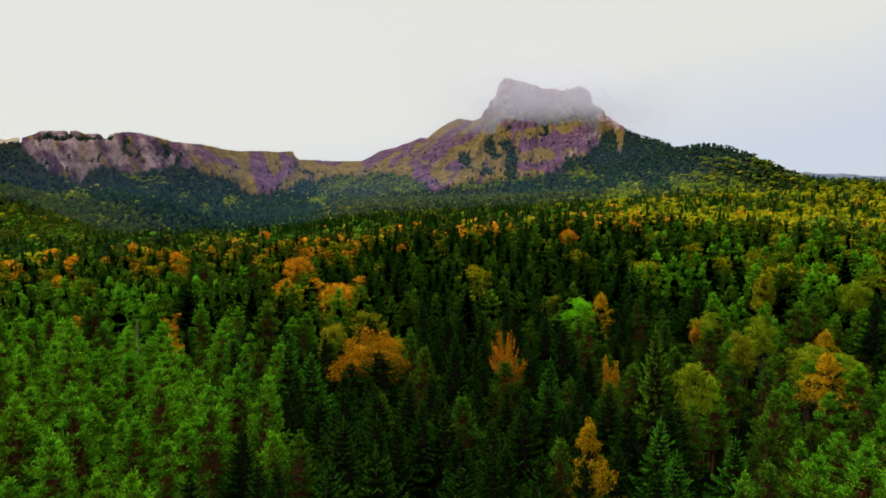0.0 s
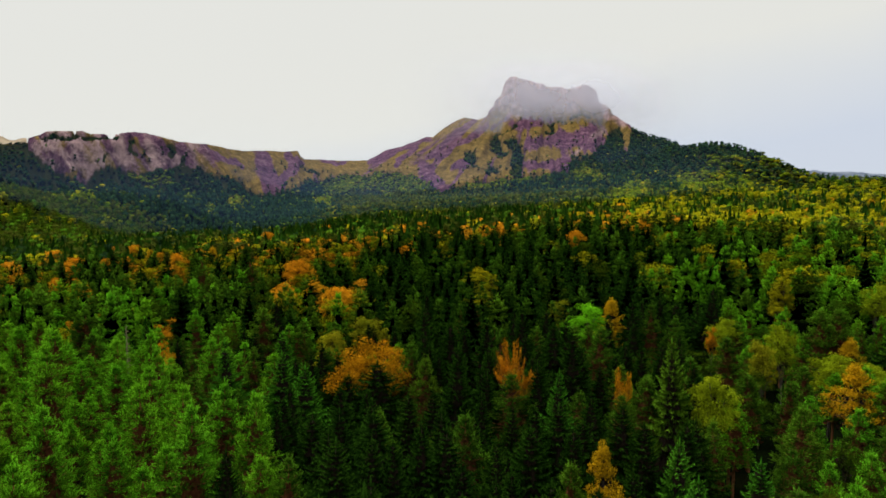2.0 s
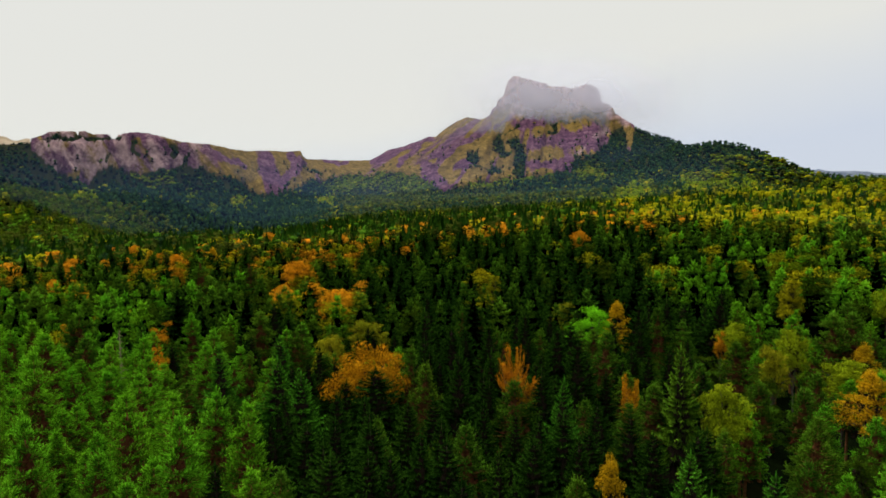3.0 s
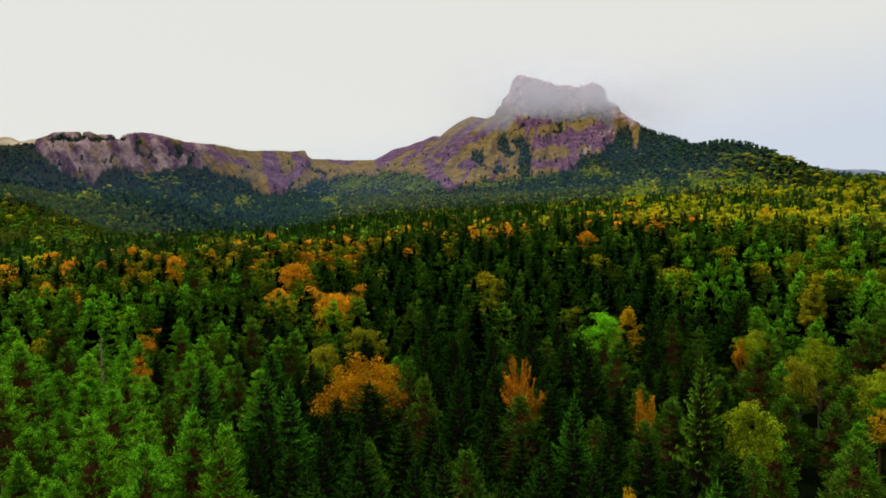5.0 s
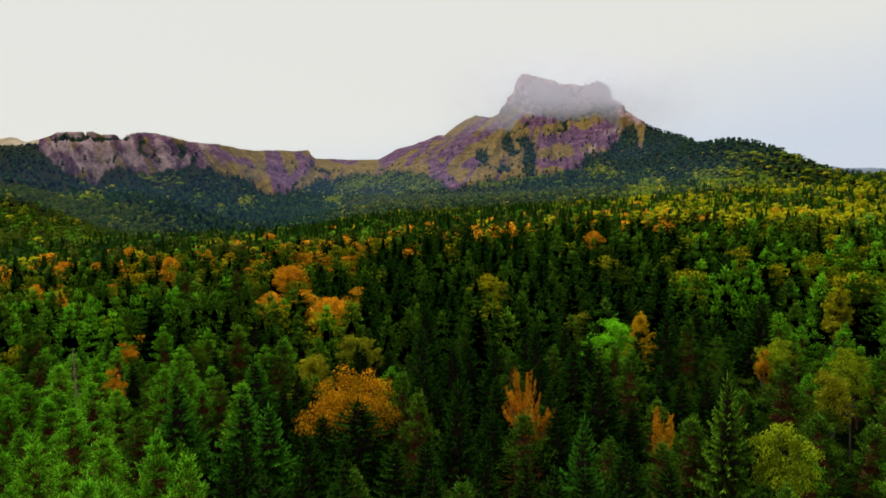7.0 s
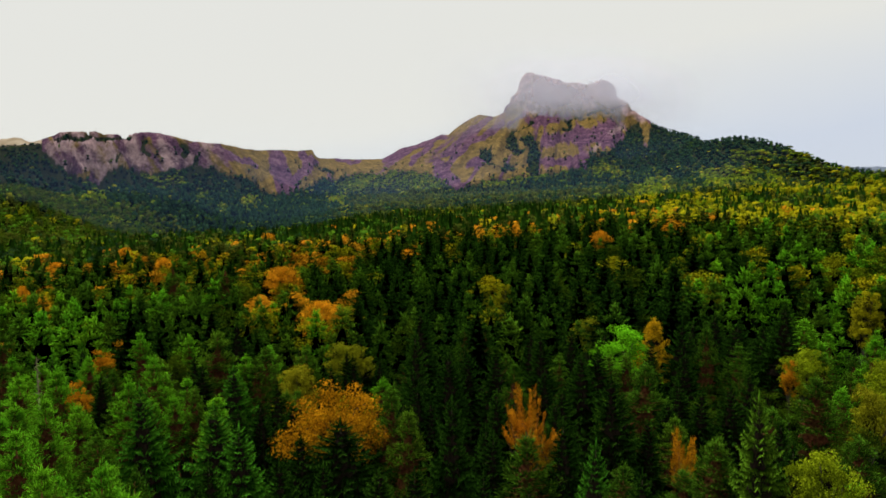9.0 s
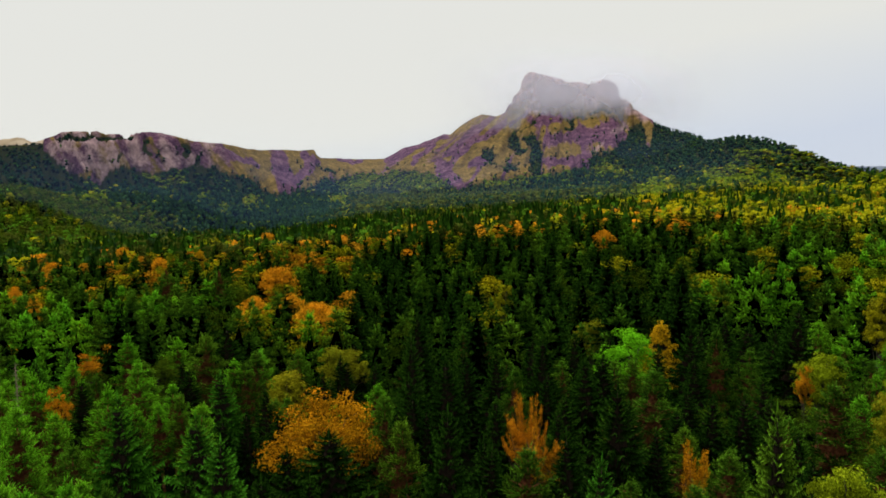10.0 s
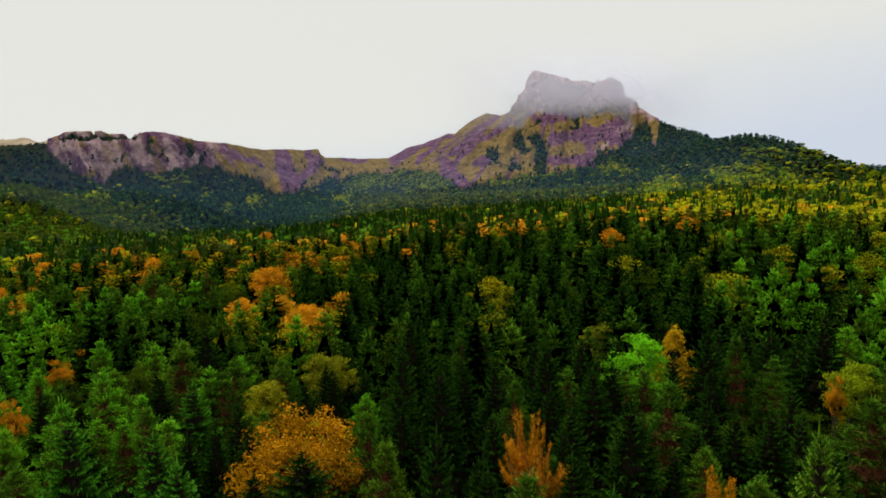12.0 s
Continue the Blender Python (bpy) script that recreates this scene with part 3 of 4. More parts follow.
def spruce_crown(rng, h, r, levels, around, steps, start=0.12, feather=0.42):
    """Drooping whorls of feathered branches that shorten towards a spired top."""
    a, b, c, young = [], [], [], []
    for i in range(levels):
        f = (i + rng.uniform(-0.3, 0.3)) / levels
        z = h * (start + (1 - start) * np.clip(f, 0, 1))
        reach = r * (1 - np.clip(f, 0, 0.99)) ** 0.82 * rng.uniform(0.75, 1.2) + 0.12
        n = max(4, int(around * (0.65 + 0.35 * (1 - f))))
        for k in range(n):
            az = 2 * np.pi * (k + rng.uniform(-0.35, 0.35)) / n + i * 0.9
            size = reach * rng.uniform(0.70, 1.18)
            out = np.array([np.cos(az), np.sin(az), 0])
            across = np.array([-out[1], out[0], 0])
            lift, drop = (0.55 - 0.75 * (1 - f)) + rng.uniform(-0.08, 0.08), 0.25 + 0.15 * (1 - f)
            s = np.linspace(0.22, 1.0, steps)
            p = out * (size * s)[:, None] + np.array([0, 0, 1]) * (z + size * (lift * s - drop * s * s + 0.30 * s**4))[:, None]
            half = size / steps * 0.62
            twig = size * feather * (1 - 0.7 * s) + 0.10
            for side in (-1, 1):
                jag = rng.uniform(0.5, 1.4, steps)
                a.append(p - out * half)
                b.append(p + out * half * 0.9)
                c.append(p + across * (side * twig * jag * 0.85)[:, None] + out * (twig * 0.55)[:, None] - np.array([0, 0, 1]) * (twig * rng.uniform(0.45, 1.45, steps))[:, None])
            # painted shade: sprays darken towards the trunk and down the crown
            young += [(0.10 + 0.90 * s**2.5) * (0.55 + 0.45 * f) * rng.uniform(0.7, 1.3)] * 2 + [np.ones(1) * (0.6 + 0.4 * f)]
            a.append((p[-1:] - across * half * 0.5)), b.append(p[-1:] + across * half * 0.5), c.append(p[-1:] + out * (half * 1.6 + 0.1))
    top = np.array([[0, 0, h * 1.0]])
    for k in range(3):
        az = k * 2.1
        w = np.array([[np.cos(az), np.sin(az), 0]]) * 0.16
        a.append(top - w - (0, 0, 0.9)), b.append(top + w - (0, 0, 0.9)), c.append(top + (0, 0, 0.5)), young.append(np.ones(1))
    return blades(np.concatenate(a), np.concatenate(b), np.concatenate(c)), np.concatenate(young)


def leaves(rng, centres, sizes, each, length, width, up=0.3):
    """Small leaves or needle sprays over rounded clumps, their faces turned out and up to the light."""
    n = len(centres)
    way = rng.normal(size=(n, each, 3))
    way[..., 2] += 0.25
    way /= np.linalg.norm(way, axis=-1, keepdims=True)
    p = centres[:, None] + way * (1.0, 1.0, 0.5) * sizes[:, None, None] * rng.uniform(0.3, 1.0, (n, each, 1)) ** 0.4
    face = way + rng.normal(size=(n, each, 3)) * 0.38
    face[..., 2] += up
    face /= np.linalg.norm(face, axis=-1, keepdims=True)
    grow = np.cross(face, rng.normal(size=(n, each, 3)))
    grow /= np.linalg.norm(grow, axis=-1, keepdims=True) + 1e-6
    side = np.cross(face, grow)
    big = rng.uniform(0.6, 1.3, (n, each, 1))
    return blades((p - (side * width + grow * length * 0.5) * big).reshape(-1, 3), (p + (side * width - grow * length * 0.5) * big).reshape(-1, 3),
                  (p + grow * length * 0.5 * big).reshape(-1, 3))


def needles(rng, centres, sizes, each, length, width, up=0.45):
    """Fine shoots that rise from tufts, each seen broad from above."""
    n = len(centres)
    way = rng.normal(size=(n, each, 3))
    way /= np.linalg.norm(way, axis=-1, keepdims=True)
    p = centres[:, None] + way * (1.0, 1.0, 0.36) * sizes[:, None, None] * rng.uniform(0.2, 1.0, (n, each, 1)) ** 0.5
    grow = way * 0.7 + rng.normal(size=(n, each, 3)) * 0.35
    grow[..., 2] += up
    grow /= np.linalg.norm(grow, axis=-1, keepdims=True)
    side = np.cross(grow, np.array((0.0, 0.0, 1.0)) + rng.normal(size=(n, each, 3)) * 0.5)
    side /= np.linalg.norm(side, axis=-1, keepdims=True) + 1e-6
    big = rng.uniform(0.6, 1.3, (n, each, 1))
    return blades((p - side * width * big).reshape(-1, 3), (p + side * width * big).reshape(-1, 3), (p + grow * length * big).reshape(-1, 3))


def pine_crown(rng, h, r, levels, around, shoots, start, each, length, width, flat=0.0):
    """Whorls of branches that turn up at their ends, their side shoots set with brushes of long needles."""
    c, way, size, limbs, young = [], [], [], [], []
    for i in range(levels):
        f = np.clip((i + rng.uniform(-0.35, 0.35)) / max(levels - 1, 1), 0, 1)
        z = h * (start + (0.96 - start) * f)
        reach = r * (0.07 + (1 - f) ** (0.80 - 0.45 * flat)) * (0.72 + 0.28 * min(1.0, f / 0.2))
        n = max(3, int(around * (1 - 0.4 * f)))
        for k in range(n):
            az = 2 * np.pi * (k + rng.uniform(-0.4, 0.4)) / n + i * 1.3
            long = reach * rng.uniform(0.62, 1.15)
            out, across = np.array([np.cos(az), np.sin(az), 0]), np.array([-np.sin(az), np.cos(az), 0])
            lift = -0.10 + 0.55 * f + rng.uniform(-0.10, 0.12)
            limbs.append((np.array([0, 0, z]), out * long * 0.8 + (0, 0, z + long * (lift * 0.8 + 0.14))))
            for q in range(shoots):
                along_limb = 0.38 + 0.62 * (q + rng.uniform(0, 0.8)) / shoots
                aside = rng.uniform(-1, 1) * 0.42 * long * (1.12 - along_limb)
                c.append(out * long * along_limb + across * aside + (0, 0, z + long * (lift * along_limb + 0.22 * along_limb**2) + rng.normal() * 0.06))
                way.append(out * 0.55 + across * np.sign(aside) * 0.35 + np.array([0, 0, 0.45 + 0.35 * f]))
                size.append((1.15 - 0.35 * f) * rng.uniform(0.75, 1.2))
                # inner and lower brushes are toned down, imitating shade within the crown
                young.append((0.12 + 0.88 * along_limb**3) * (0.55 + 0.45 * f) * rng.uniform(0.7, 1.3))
    for k in range(5):
        c.append(np.array([0, 0, h * (0.92 + 0.02 * k)])), way.append(np.array([0, 0, 1.0])), size.append(1.0), young.append(1.0)
    c, way, size = np.array(c), np.array(way), np.array(size)[:, None, None]
    n = len(c)
    spray = rng.normal(size=(n, each, 3))
    spray /= np.linalg.norm(spray, axis=-1, keepdims=True)
    grow = way[:, None] + spray * 0.75
    grow /= np.linalg.norm(grow, axis=-1, keepdims=True)
    p = c[:, None] + (spray * (0.30, 0.30, 0.12) + way[:, None] * rng.uniform(-0.35, 0.25, (n, each, 1))) * size
    # the brushes turn their breadth outwards at the sides of the crown and upwards at its top
    outward = c * (1.0, 1.0, 0.0) / (np.hypot(c[:, 0], c[:, 1])[:, None] + 0.4)
    face = outward * 0.75 + np.stack([0 * c[:, 2], 0 * c[:, 2], 0.15 + 0.9 * ease(c[:, 2] / h, 0.55, 1.0)], -1)
    side = np.cross(grow, face[:, None] + rng.normal(size=(n, each, 3)) * 0.40)
    side /= np.linalg.norm(side, axis=-1, keepdims=True) + 1e-6
    big = rng.uniform(0.65, 1.25, (n, each, 1)) * size
    return blades((p - side * width * big).reshape(-1, 3), (p + side * width * big).reshape(-1, 3), (p + grow * length * big).reshape(-1, 3)), limbs, np.repeat(young, each)


def pine_points(rng, h, r, levels, around, along_n, start):
    """Places for needle tufts on rising, crooked branches, and the branches' ends."""
    centres, sizes, limbs = [], [], []
    for i in range(levels):
        f = (i + rng.uniform(-0.3, 0.3)) / max(levels - 1, 1)
        f = np.clip(f, 0, 1)
        z = h * (start + (0.95 - start) * f)
        reach = r * (0.08 + 1.0 * (1 - f) ** 0.95)
        n = max(3, int(around * (1 - 0.45 * f)))
        for k in range(n):
            az = 2 * np.pi * (k + rng.uniform(-0.4, 0.4)) / n + i * 1.3
            size = reach * rng.uniform(0.6, 1.1)
            out = np.array([np.cos(az), np.sin(az), 0])
            lift = 0.06 + 0.5 * f + rng.uniform(-0.1, 0.15)
            limbs.append((np.array([0, 0, z]), out * size * 0.8 + (0, 0, z + size * lift * 0.7)))
            for s in np.linspace(0.28, 1.0, along_n):
                centres.append(out * size * s + np.array([0, 0, z + size * (lift * s + 0.22 * s * s)]) + rng.normal(size=3) * 0.10 * r / 2)
                sizes.append(r * rng.uniform(0.12, 0.21) * (1.12 - 0.35 * f))
    for k in range(4):
        centres.append(np.array([0, 0, h * (0.93 + 0.025 * k)])), sizes.append(r * (0.24 - 0.03 * k))
    return np.array(centres), np.array(sizes), limbs


def leafy_points(rng, h, r, count, low=0.30, narrow=1.0):
    """Centres of leaf clumps over a crown of several uneven lobes."""
    lobes = 7
    az = np.arange(lobes) * 2.4 + rng.uniform(0, 6)
    up = np.linspace(0.35, 1.0, lobes) + rng.uniform(-0.08, 0.08, lobes)
    out = r * narrow * 0.62 * np.sqrt(np.clip(1.15 - up, 0, 1)) * rng.uniform(0.8, 1.3, lobes)
    size = r * (0.42 + 0.14 * rng.random(lobes)) * (0.55 + 0.45 * narrow)
    tall = h * (1 - low)
    mid = np.stack([np.cos(az) * out, np.sin(az) * out, h * low + tall * (up - 0.16)], -1)
    of = rng.integers(lobes, size=count)
    way = rng.normal(size=(count, 3))
    way[:, 2] += 0.35
    way /= np.linalg.norm(way, axis=1, keepdims=True)
    p = mid[of] + way * size[of][:, None] * rng.uniform(0.55, 1.1, (count, 1)) * (1.0, 1.0, 0.9)
    return p, rng.uniform(0.15, 0.30, count) * r * (0.6 + 0.4 * narrow)


def leaf_mesh(name, crown, material, tip=1.0, fresh=1.0):
    """A crown of loose blades, each with its pale tip; weights scale each blade's tone, with shade painted into the
    conifers.
    """
    v, f = crown
    tips = np.array((0.35 - 0.35 * tip, 0.35 - 0.35 * tip, tip))[None] * np.broadcast_to(fresh, len(v) // 3)[:, None]
    return mesh_of(name, v, f, material, tip=tips.ravel())


def part(name, me, parent, label=""):
    ob = new(name, me)
    ob.parent = parent
    return tagged(ob, label, kind="stuff" if name == "core" else "")


def make_spruce(seed, leaf, label):
    rng = np.random.default_rng(seed)
    h, r = 17.0, rng.uniform(3.0, 3.8)
    thing = tagged(new("spruce_tree"), label, "tree", "trees of the forest")
    part("trunk", mesh_of("trunk", *tube([(0, 0, -1.0), (0.05, 0, h * 0.5), (0, 0, h * 0.97)], [0.26, 0.16, 0.02]), BARK["spruce"], True), thing, "grey-brown trunk")
    # cones added inside block the light and show dark between the whorls
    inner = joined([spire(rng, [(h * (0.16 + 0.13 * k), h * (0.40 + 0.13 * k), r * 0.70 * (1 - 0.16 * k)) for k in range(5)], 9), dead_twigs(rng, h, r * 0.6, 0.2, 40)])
    part("core", mesh_of("core", *inner, SHADED_TWIG), thing, "dead brown branchwork inside the crown")
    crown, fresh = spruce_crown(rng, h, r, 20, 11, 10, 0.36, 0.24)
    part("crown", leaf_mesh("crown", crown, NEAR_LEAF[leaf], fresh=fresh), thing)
    return thing


def make_pine(seed, leaf, label, flat=0.0):
    rng = np.random.default_rng(seed)
    h, r = 15.5, rng.uniform(2.8, 3.5)
    low = rng.uniform(0.36, 0.46) + 0.2 * flat
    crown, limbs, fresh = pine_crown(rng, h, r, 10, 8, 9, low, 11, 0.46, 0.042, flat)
    thing = tagged(new("pine_tree"), label, "tree", "trees of the forest")
    pieces = [tube([(0, 0, -1.0), (0.12, 0.05, h * 0.5), (0, 0, h * 0.98)], [0.24, 0.16, 0.03])]
    pieces += [tube([a, b], [0.06, 0.02], 3) for a, b in limbs]
    part("trunk", mesh_of("trunk", *joined(pieces), BARK["pine"], True), thing, "reddish bare trunk and limbs")
    # an added inner cone keeps sunlight from passing through the pine
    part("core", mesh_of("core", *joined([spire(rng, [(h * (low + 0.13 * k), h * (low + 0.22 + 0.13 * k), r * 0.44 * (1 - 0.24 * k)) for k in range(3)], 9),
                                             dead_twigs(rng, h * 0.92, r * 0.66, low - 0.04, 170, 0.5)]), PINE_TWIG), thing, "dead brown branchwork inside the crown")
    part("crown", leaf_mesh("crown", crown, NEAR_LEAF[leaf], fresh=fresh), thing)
    return thing


def make_snag(seed, label):
    """A dead standing stem with short broken twigs."""
    rng = np.random.default_rng(seed)
    h = 15.0
    thing = tagged(new("dead_tree"), label, "tree", "trees of the forest")
    part("trunk", mesh_of("trunk", *tube([(0, 0, -1.0), (0.15, 0, h * 0.5), (0.05, 0.1, h)], [0.22, 0.15, 0.05]), BARK["snag"], True), thing, "bleached bare trunk")
    twigs = []
    for k in range(46):
        z, az, n = h * (0.5 + 0.49 * k / 46), k * 2.4, rng.uniform(0.5, 1.3) * (1.15 - 0.8 * k / 46)
        end = np.array([np.cos(az) * n, np.sin(az) * n, z + rng.uniform(-0.5, 0.2)])
        twigs.append(tube([(0.1, 0.05, z), end * (0.5, 0.5, 1) + (0, 0, 0.1), end], [0.05, 0.04, 0.015], 3))
    part("twigs", mesh_of("twigs", *joined(twigs), BARK["snag"], True), thing, "short broken grey twigs")
    return thing


def make_leafy(seed, leaf, label, narrow=1.0, low=0.45, h=13.5, r=4.0, count=110):
    rng = np.random.default_rng(seed)
    c, s = leafy_points(rng, h, r, count, low, narrow)
    thing = tagged(new("broadleaf_tree"), label, "tree", "trees of the forest")
    pieces = [tube([(0, 0, -1.0), (0.2, 0.1, h * 0.4), (0.1, 0, h * 0.85)], [0.22, 0.15, 0.04])]
    pieces += [tube([(0.15, 0.05, h * rng.uniform(0.25, 0.6)), p * (0.6, 0.6, 0.95), p], [0.08, 0.05, 0.02], 4) for p in c[:: max(1, count // 14)]]
    part("trunk", mesh_of("trunk", *joined(pieces), BARK["leafy"], True), thing, "pale trunk and limbs")
    part("core", mesh_of("core", *dead_twigs(rng, h, r * narrow * 0.55, low + 0.05, 60, 0.8), SHADED_TWIG), thing, "dark bare branchwork inside the crown")
    part("crown", leaf_mesh("crown", leaves(rng, c, s, 58, 0.24, 0.09, 0.5), NEAR_LEAF[leaf], 0.55, np.repeat(rng.uniform(0.35, 1.45, count), 58)), thing)
    return thing


def make_larch(seed, leaf, label):
    """A broad, open crown of level branches with fine tufts."""
    rng = np.random.default_rng(seed)
    h, r = 15.0, 4.2
    c, s, limbs = pine_points(rng, h, r, 7, 8, 6, 0.50)
    c[:, 2] -= np.hypot(c[:, 0], c[:, 1]) * 0.18
    thing = tagged(new("larch_tree"), label, "tree", "trees of the forest")
    pieces = [tube([(0, 0, -1.0), (0.1, 0, h * 0.5), (0, 0, h)], [0.2, 0.12, 0.02])]
    pieces += [tube([a, b], [0.05, 0.02], 3) for a, b in limbs]
    part("trunk", mesh_of("trunk", *joined(pieces), BARK["spruce"], True), thing, "thin dark stem and shoots")
    part("core", mesh_of("core", *dead_twigs(rng, h, r * 0.7, 0.3, 90, 0.7), SHADED_TWIG), thing, "dark bare branchwork inside the crown")
    part("crown", leaf_mesh("crown", needles(rng, c, s * 0.7, 28, 0.36, 0.050), NEAR_LEAF[leaf]), thing)
    return thing


def make_brush(seed, leaf, label, stems=6, spread=2.6):
    """A fan of upswept limbs from one fork, each feathered with short side shoots."""
    rng = np.random.default_rng(seed)
    h, c, size, pieces = 14.0, [], [], [tube([(0, 0, -1.0), (0.1, 0, 9.2)], [0.2, 0.12])]
    for k in range(stems):
        # the limbs gather in five plumes
        plume, stray = k % 5, rng.normal(size=2) * spread * 0.13
        az, reach = plume * 1.257 + seed, spread * (0.30 + 0.09 * plume)
        end = np.array([np.cos(az) * reach + stray[0], np.sin(az) * reach + stray[1], 0])
        out, az = math.hypot(end[0], end[1]), math.atan2(end[1], end[0])
        end[2] = h * (1.0 - 0.035 * plume) - 2.3 * np.hypot(*stray) - rng.uniform(0, 1.6) * (k > 4)
        base = np.array([0.1, 0, rng.uniform(6.6, 9.4)])
        bow = (base + end) / 2 + np.array([np.cos(az), np.sin(az), -1.2]) * out * 0.22
        pieces.append(tube([base, bow, end], [0.06, 0.04, 0.01], 3))
        for q in np.linspace(0.25, 1.0, 13):
            p = base * (1 - q) ** 2 + 2 * bow * q * (1 - q) + end * q * q
            for _ in range(2):
                w = 0.65 * (1.05 - q)
                c.append(p + rng.normal(size=3) * w * 0.5)
                size.append(0.07 + 0.20 * (1 - q))
    thing = tagged(new("autumn_tree"), label, "tree", "trees of the forest")
    part("trunk", mesh_of("trunk", *joined(pieces), BARK["spruce"], True), thing, "dark stems")
    part("crown", leaf_mesh("crown", needles(rng, np.array(c), np.array(size), 10, 0.44, 0.020, 1.1), NEAR_LEAF[leaf], 1.0, np.repeat(rng.uniform(0.25, 1.5, len(c)), 10)), thing)
    return thing


def mix_of(x, y, rng):
    """The kind of each tree of the wood, by where it stands."""
    u = x / np.maximum(y, 1)
    n1, n2 = fractal(x / 45, y / 45, 101, 3), fractal(x / 130, y / 130, 111, 3)
    pick = rng.random(len(x))
    dark_middle = ease(u, -0.30, -0.18) * (1 - ease(u, 0.38, 0.5)) * (1 - 0.6 * ease(y, 112, 165)) * (1 - ease(y, 230, 320))
    light_edge = (1 - ease(u, -0.5, -0.33)) * (1 - ease(y, 150, 210))
    light_right = ease(u - 0.11 * (1 - ease(y, 125, 150)), 0.28, 0.37) * ease(y, 30, 60) * (1 - ease(y, 260, 330))
    dark_valley = ease(y, 900, 1000) * (1 - ease(u, -0.25, -0.15))
    light_left = (1 - ease(u, -0.50, -0.42)) * ease(y, 430, 500) * (1 - ease(y, 850, 950))
    mixed = (1 - ease(u, -0.16, -0.02)) * ease(y, 95, 110) * (1 - ease(y, 165, 200))
    fir = 0.60 + (0.13 + 0.17 * (1 - ease(y, 66, 84))) * dark_middle + 0.06 * ease(y, 124, 134) * (1 - ease(y, 290, 340)) - 0.28 * mixed - 0.50 * light_right - 0.30 * light_edge + 0.2 * dark_valley - 0.40 * light_left - 0.35 * ease(y, 600, 900) * (ease(u, 0.25, 0.4) + 1 - ease(u, -0.6, -0.5)) + 0.45 * n1
    kind = np.where(pick < fir, 0, 1)
    kind = np.where((kind == 1) & (rng.random(len(x)) < 0.60 * light_right + 0.4 * light_edge + 0.25 * mixed), 6, kind)
    side = -5 * ease(y, 72, 98) - 5 * (1 - ease(y, 58, 70))
    young = ease(y, 34, 42) * (1 - ease(y - 14 * ease(-u, 0.45, 0.6), 100, 112)) * (1 - ease(x, side - 26, side - 16))
    kind = np.where(rng.random(len(x)) < young * 0.92, 6, kind)
    # with distance, pines switch to a darker, bluer tint
    kind = np.where((kind == 1) & (rng.random(len(x)) < 0.2 * ease(y, 280, 330) + 0.8 * ease(y, 450, 750)), 8, kind)
    kind = np.where((kind == 6) & (rng.random(len(x)) < ease(y, 150, 260)), 1, kind)
    kind = np.where((kind == 1) & (rng.random(len(x)) < 0.75 * ease(y, 220, 300)), 9, kind)
    kind = np.where((kind == 0) & (rng.random(len(x)) < 0.85 * ease(y, 500, 800)), 8, kind)
    open_hill = np.maximum(ease(u, -0.24, -0.16) * (1 - 0.75 * ease(y, 900, 1300) * ease(u, 0.05, 0.15)), light_left)
    kind = np.where((kind == 8) & (rng.random(len(x)) < 0.75 * open_hill * (1 - 0.6 * ease(u, 0.2, 0.35))), 9, kind)
    right_edge = ease(u, 0.36, 0.56) * ease(y, 120, 165) * (1 - ease(y, 225, 290))
    right_band = ease(u, 0.12, 0.45) * ease(y, 225, 290) * (1 - ease(y, 560, 760))
    left_band = (1 - ease(u, -0.25, -0.08)) * ease(y, 165, 210) * (1 - ease(y, 330, 420))
    mid_band = ease(u, -0.3, -0.1) * (1 - ease(u, 0.25, 0.4)) * ease(y, 200, 240) * (1 - ease(y, 400, 520))
    z = land(np.clip(u, -0.8, 0.8), np.maximum(y, 0))[0]
    pale_wood = ease(streaks(np.clip(u, -0.8, 0.8), z / np.maximum(y, 60), PALE_WOODS, 2.6), 0.12, 0.5) * ease(y, 450, 600)
    far_yellow = ease(y, 500, 800) * (0.03 + 0.22 * ease(u, 0.1, 0.3) * (1 - 0.7 * ease(y, 800, 1100))) * (1 - ease(z / np.maximum(y, 60), 0.05, 0.065))
    warm = 0.03 * ease(y, 100, 120) + 0.05 * mixed + 0.52 * right_band + 0.17 * right_edge + 0.13 * left_band + 0.10 * mid_band + far_yellow
    warm = warm * np.clip(1 + 2.6 * fractal(x / 34, y / 34, 121, 2) * (1 - 0.5 * ease(y, 600, 900)) + 1.4 * n2 + 3.0 * ease(y, 600, 900) * fractal(x / 90, y / 120, 131, 2), 0.02, 2.8) + 0.84 * pale_wood
    warm = np.where(young > 0.3, 0.0, warm) * ease(y, 130, 142)
    hot = 0.04 + 0.20 * mixed + 0.34 * left_band + 0.40 * mid_band
    hot = hot * (1 - ease(y, 450, 650))
    w = rng.random(len(x)) < warm
    pale = 0.25 + 0.1 * right_edge + 0.6 * ease(y, 550, 750)
    kind = np.where(w, np.where(rng.random(len(x)) < hot, 4, np.where(rng.random(len(x)) < pale, 7, 3)), kind)
    kind = np.where(~w & ((kind < 2) | (kind > 7)) & (rng.random(len(x)) < 0.03 + 0.06 * mixed + 0.04 * ease(y, 128, 160) + 0.03 * light_right + 0.05 * ease(y, 500, 900) * (1 - dark_valley) + 0.38 * light_left), 2, kind)
    return kind


KINDS = ("spruce", "pine", "green", "yellow", "orange", "copper", "young", "lime", "dusky", "sage")


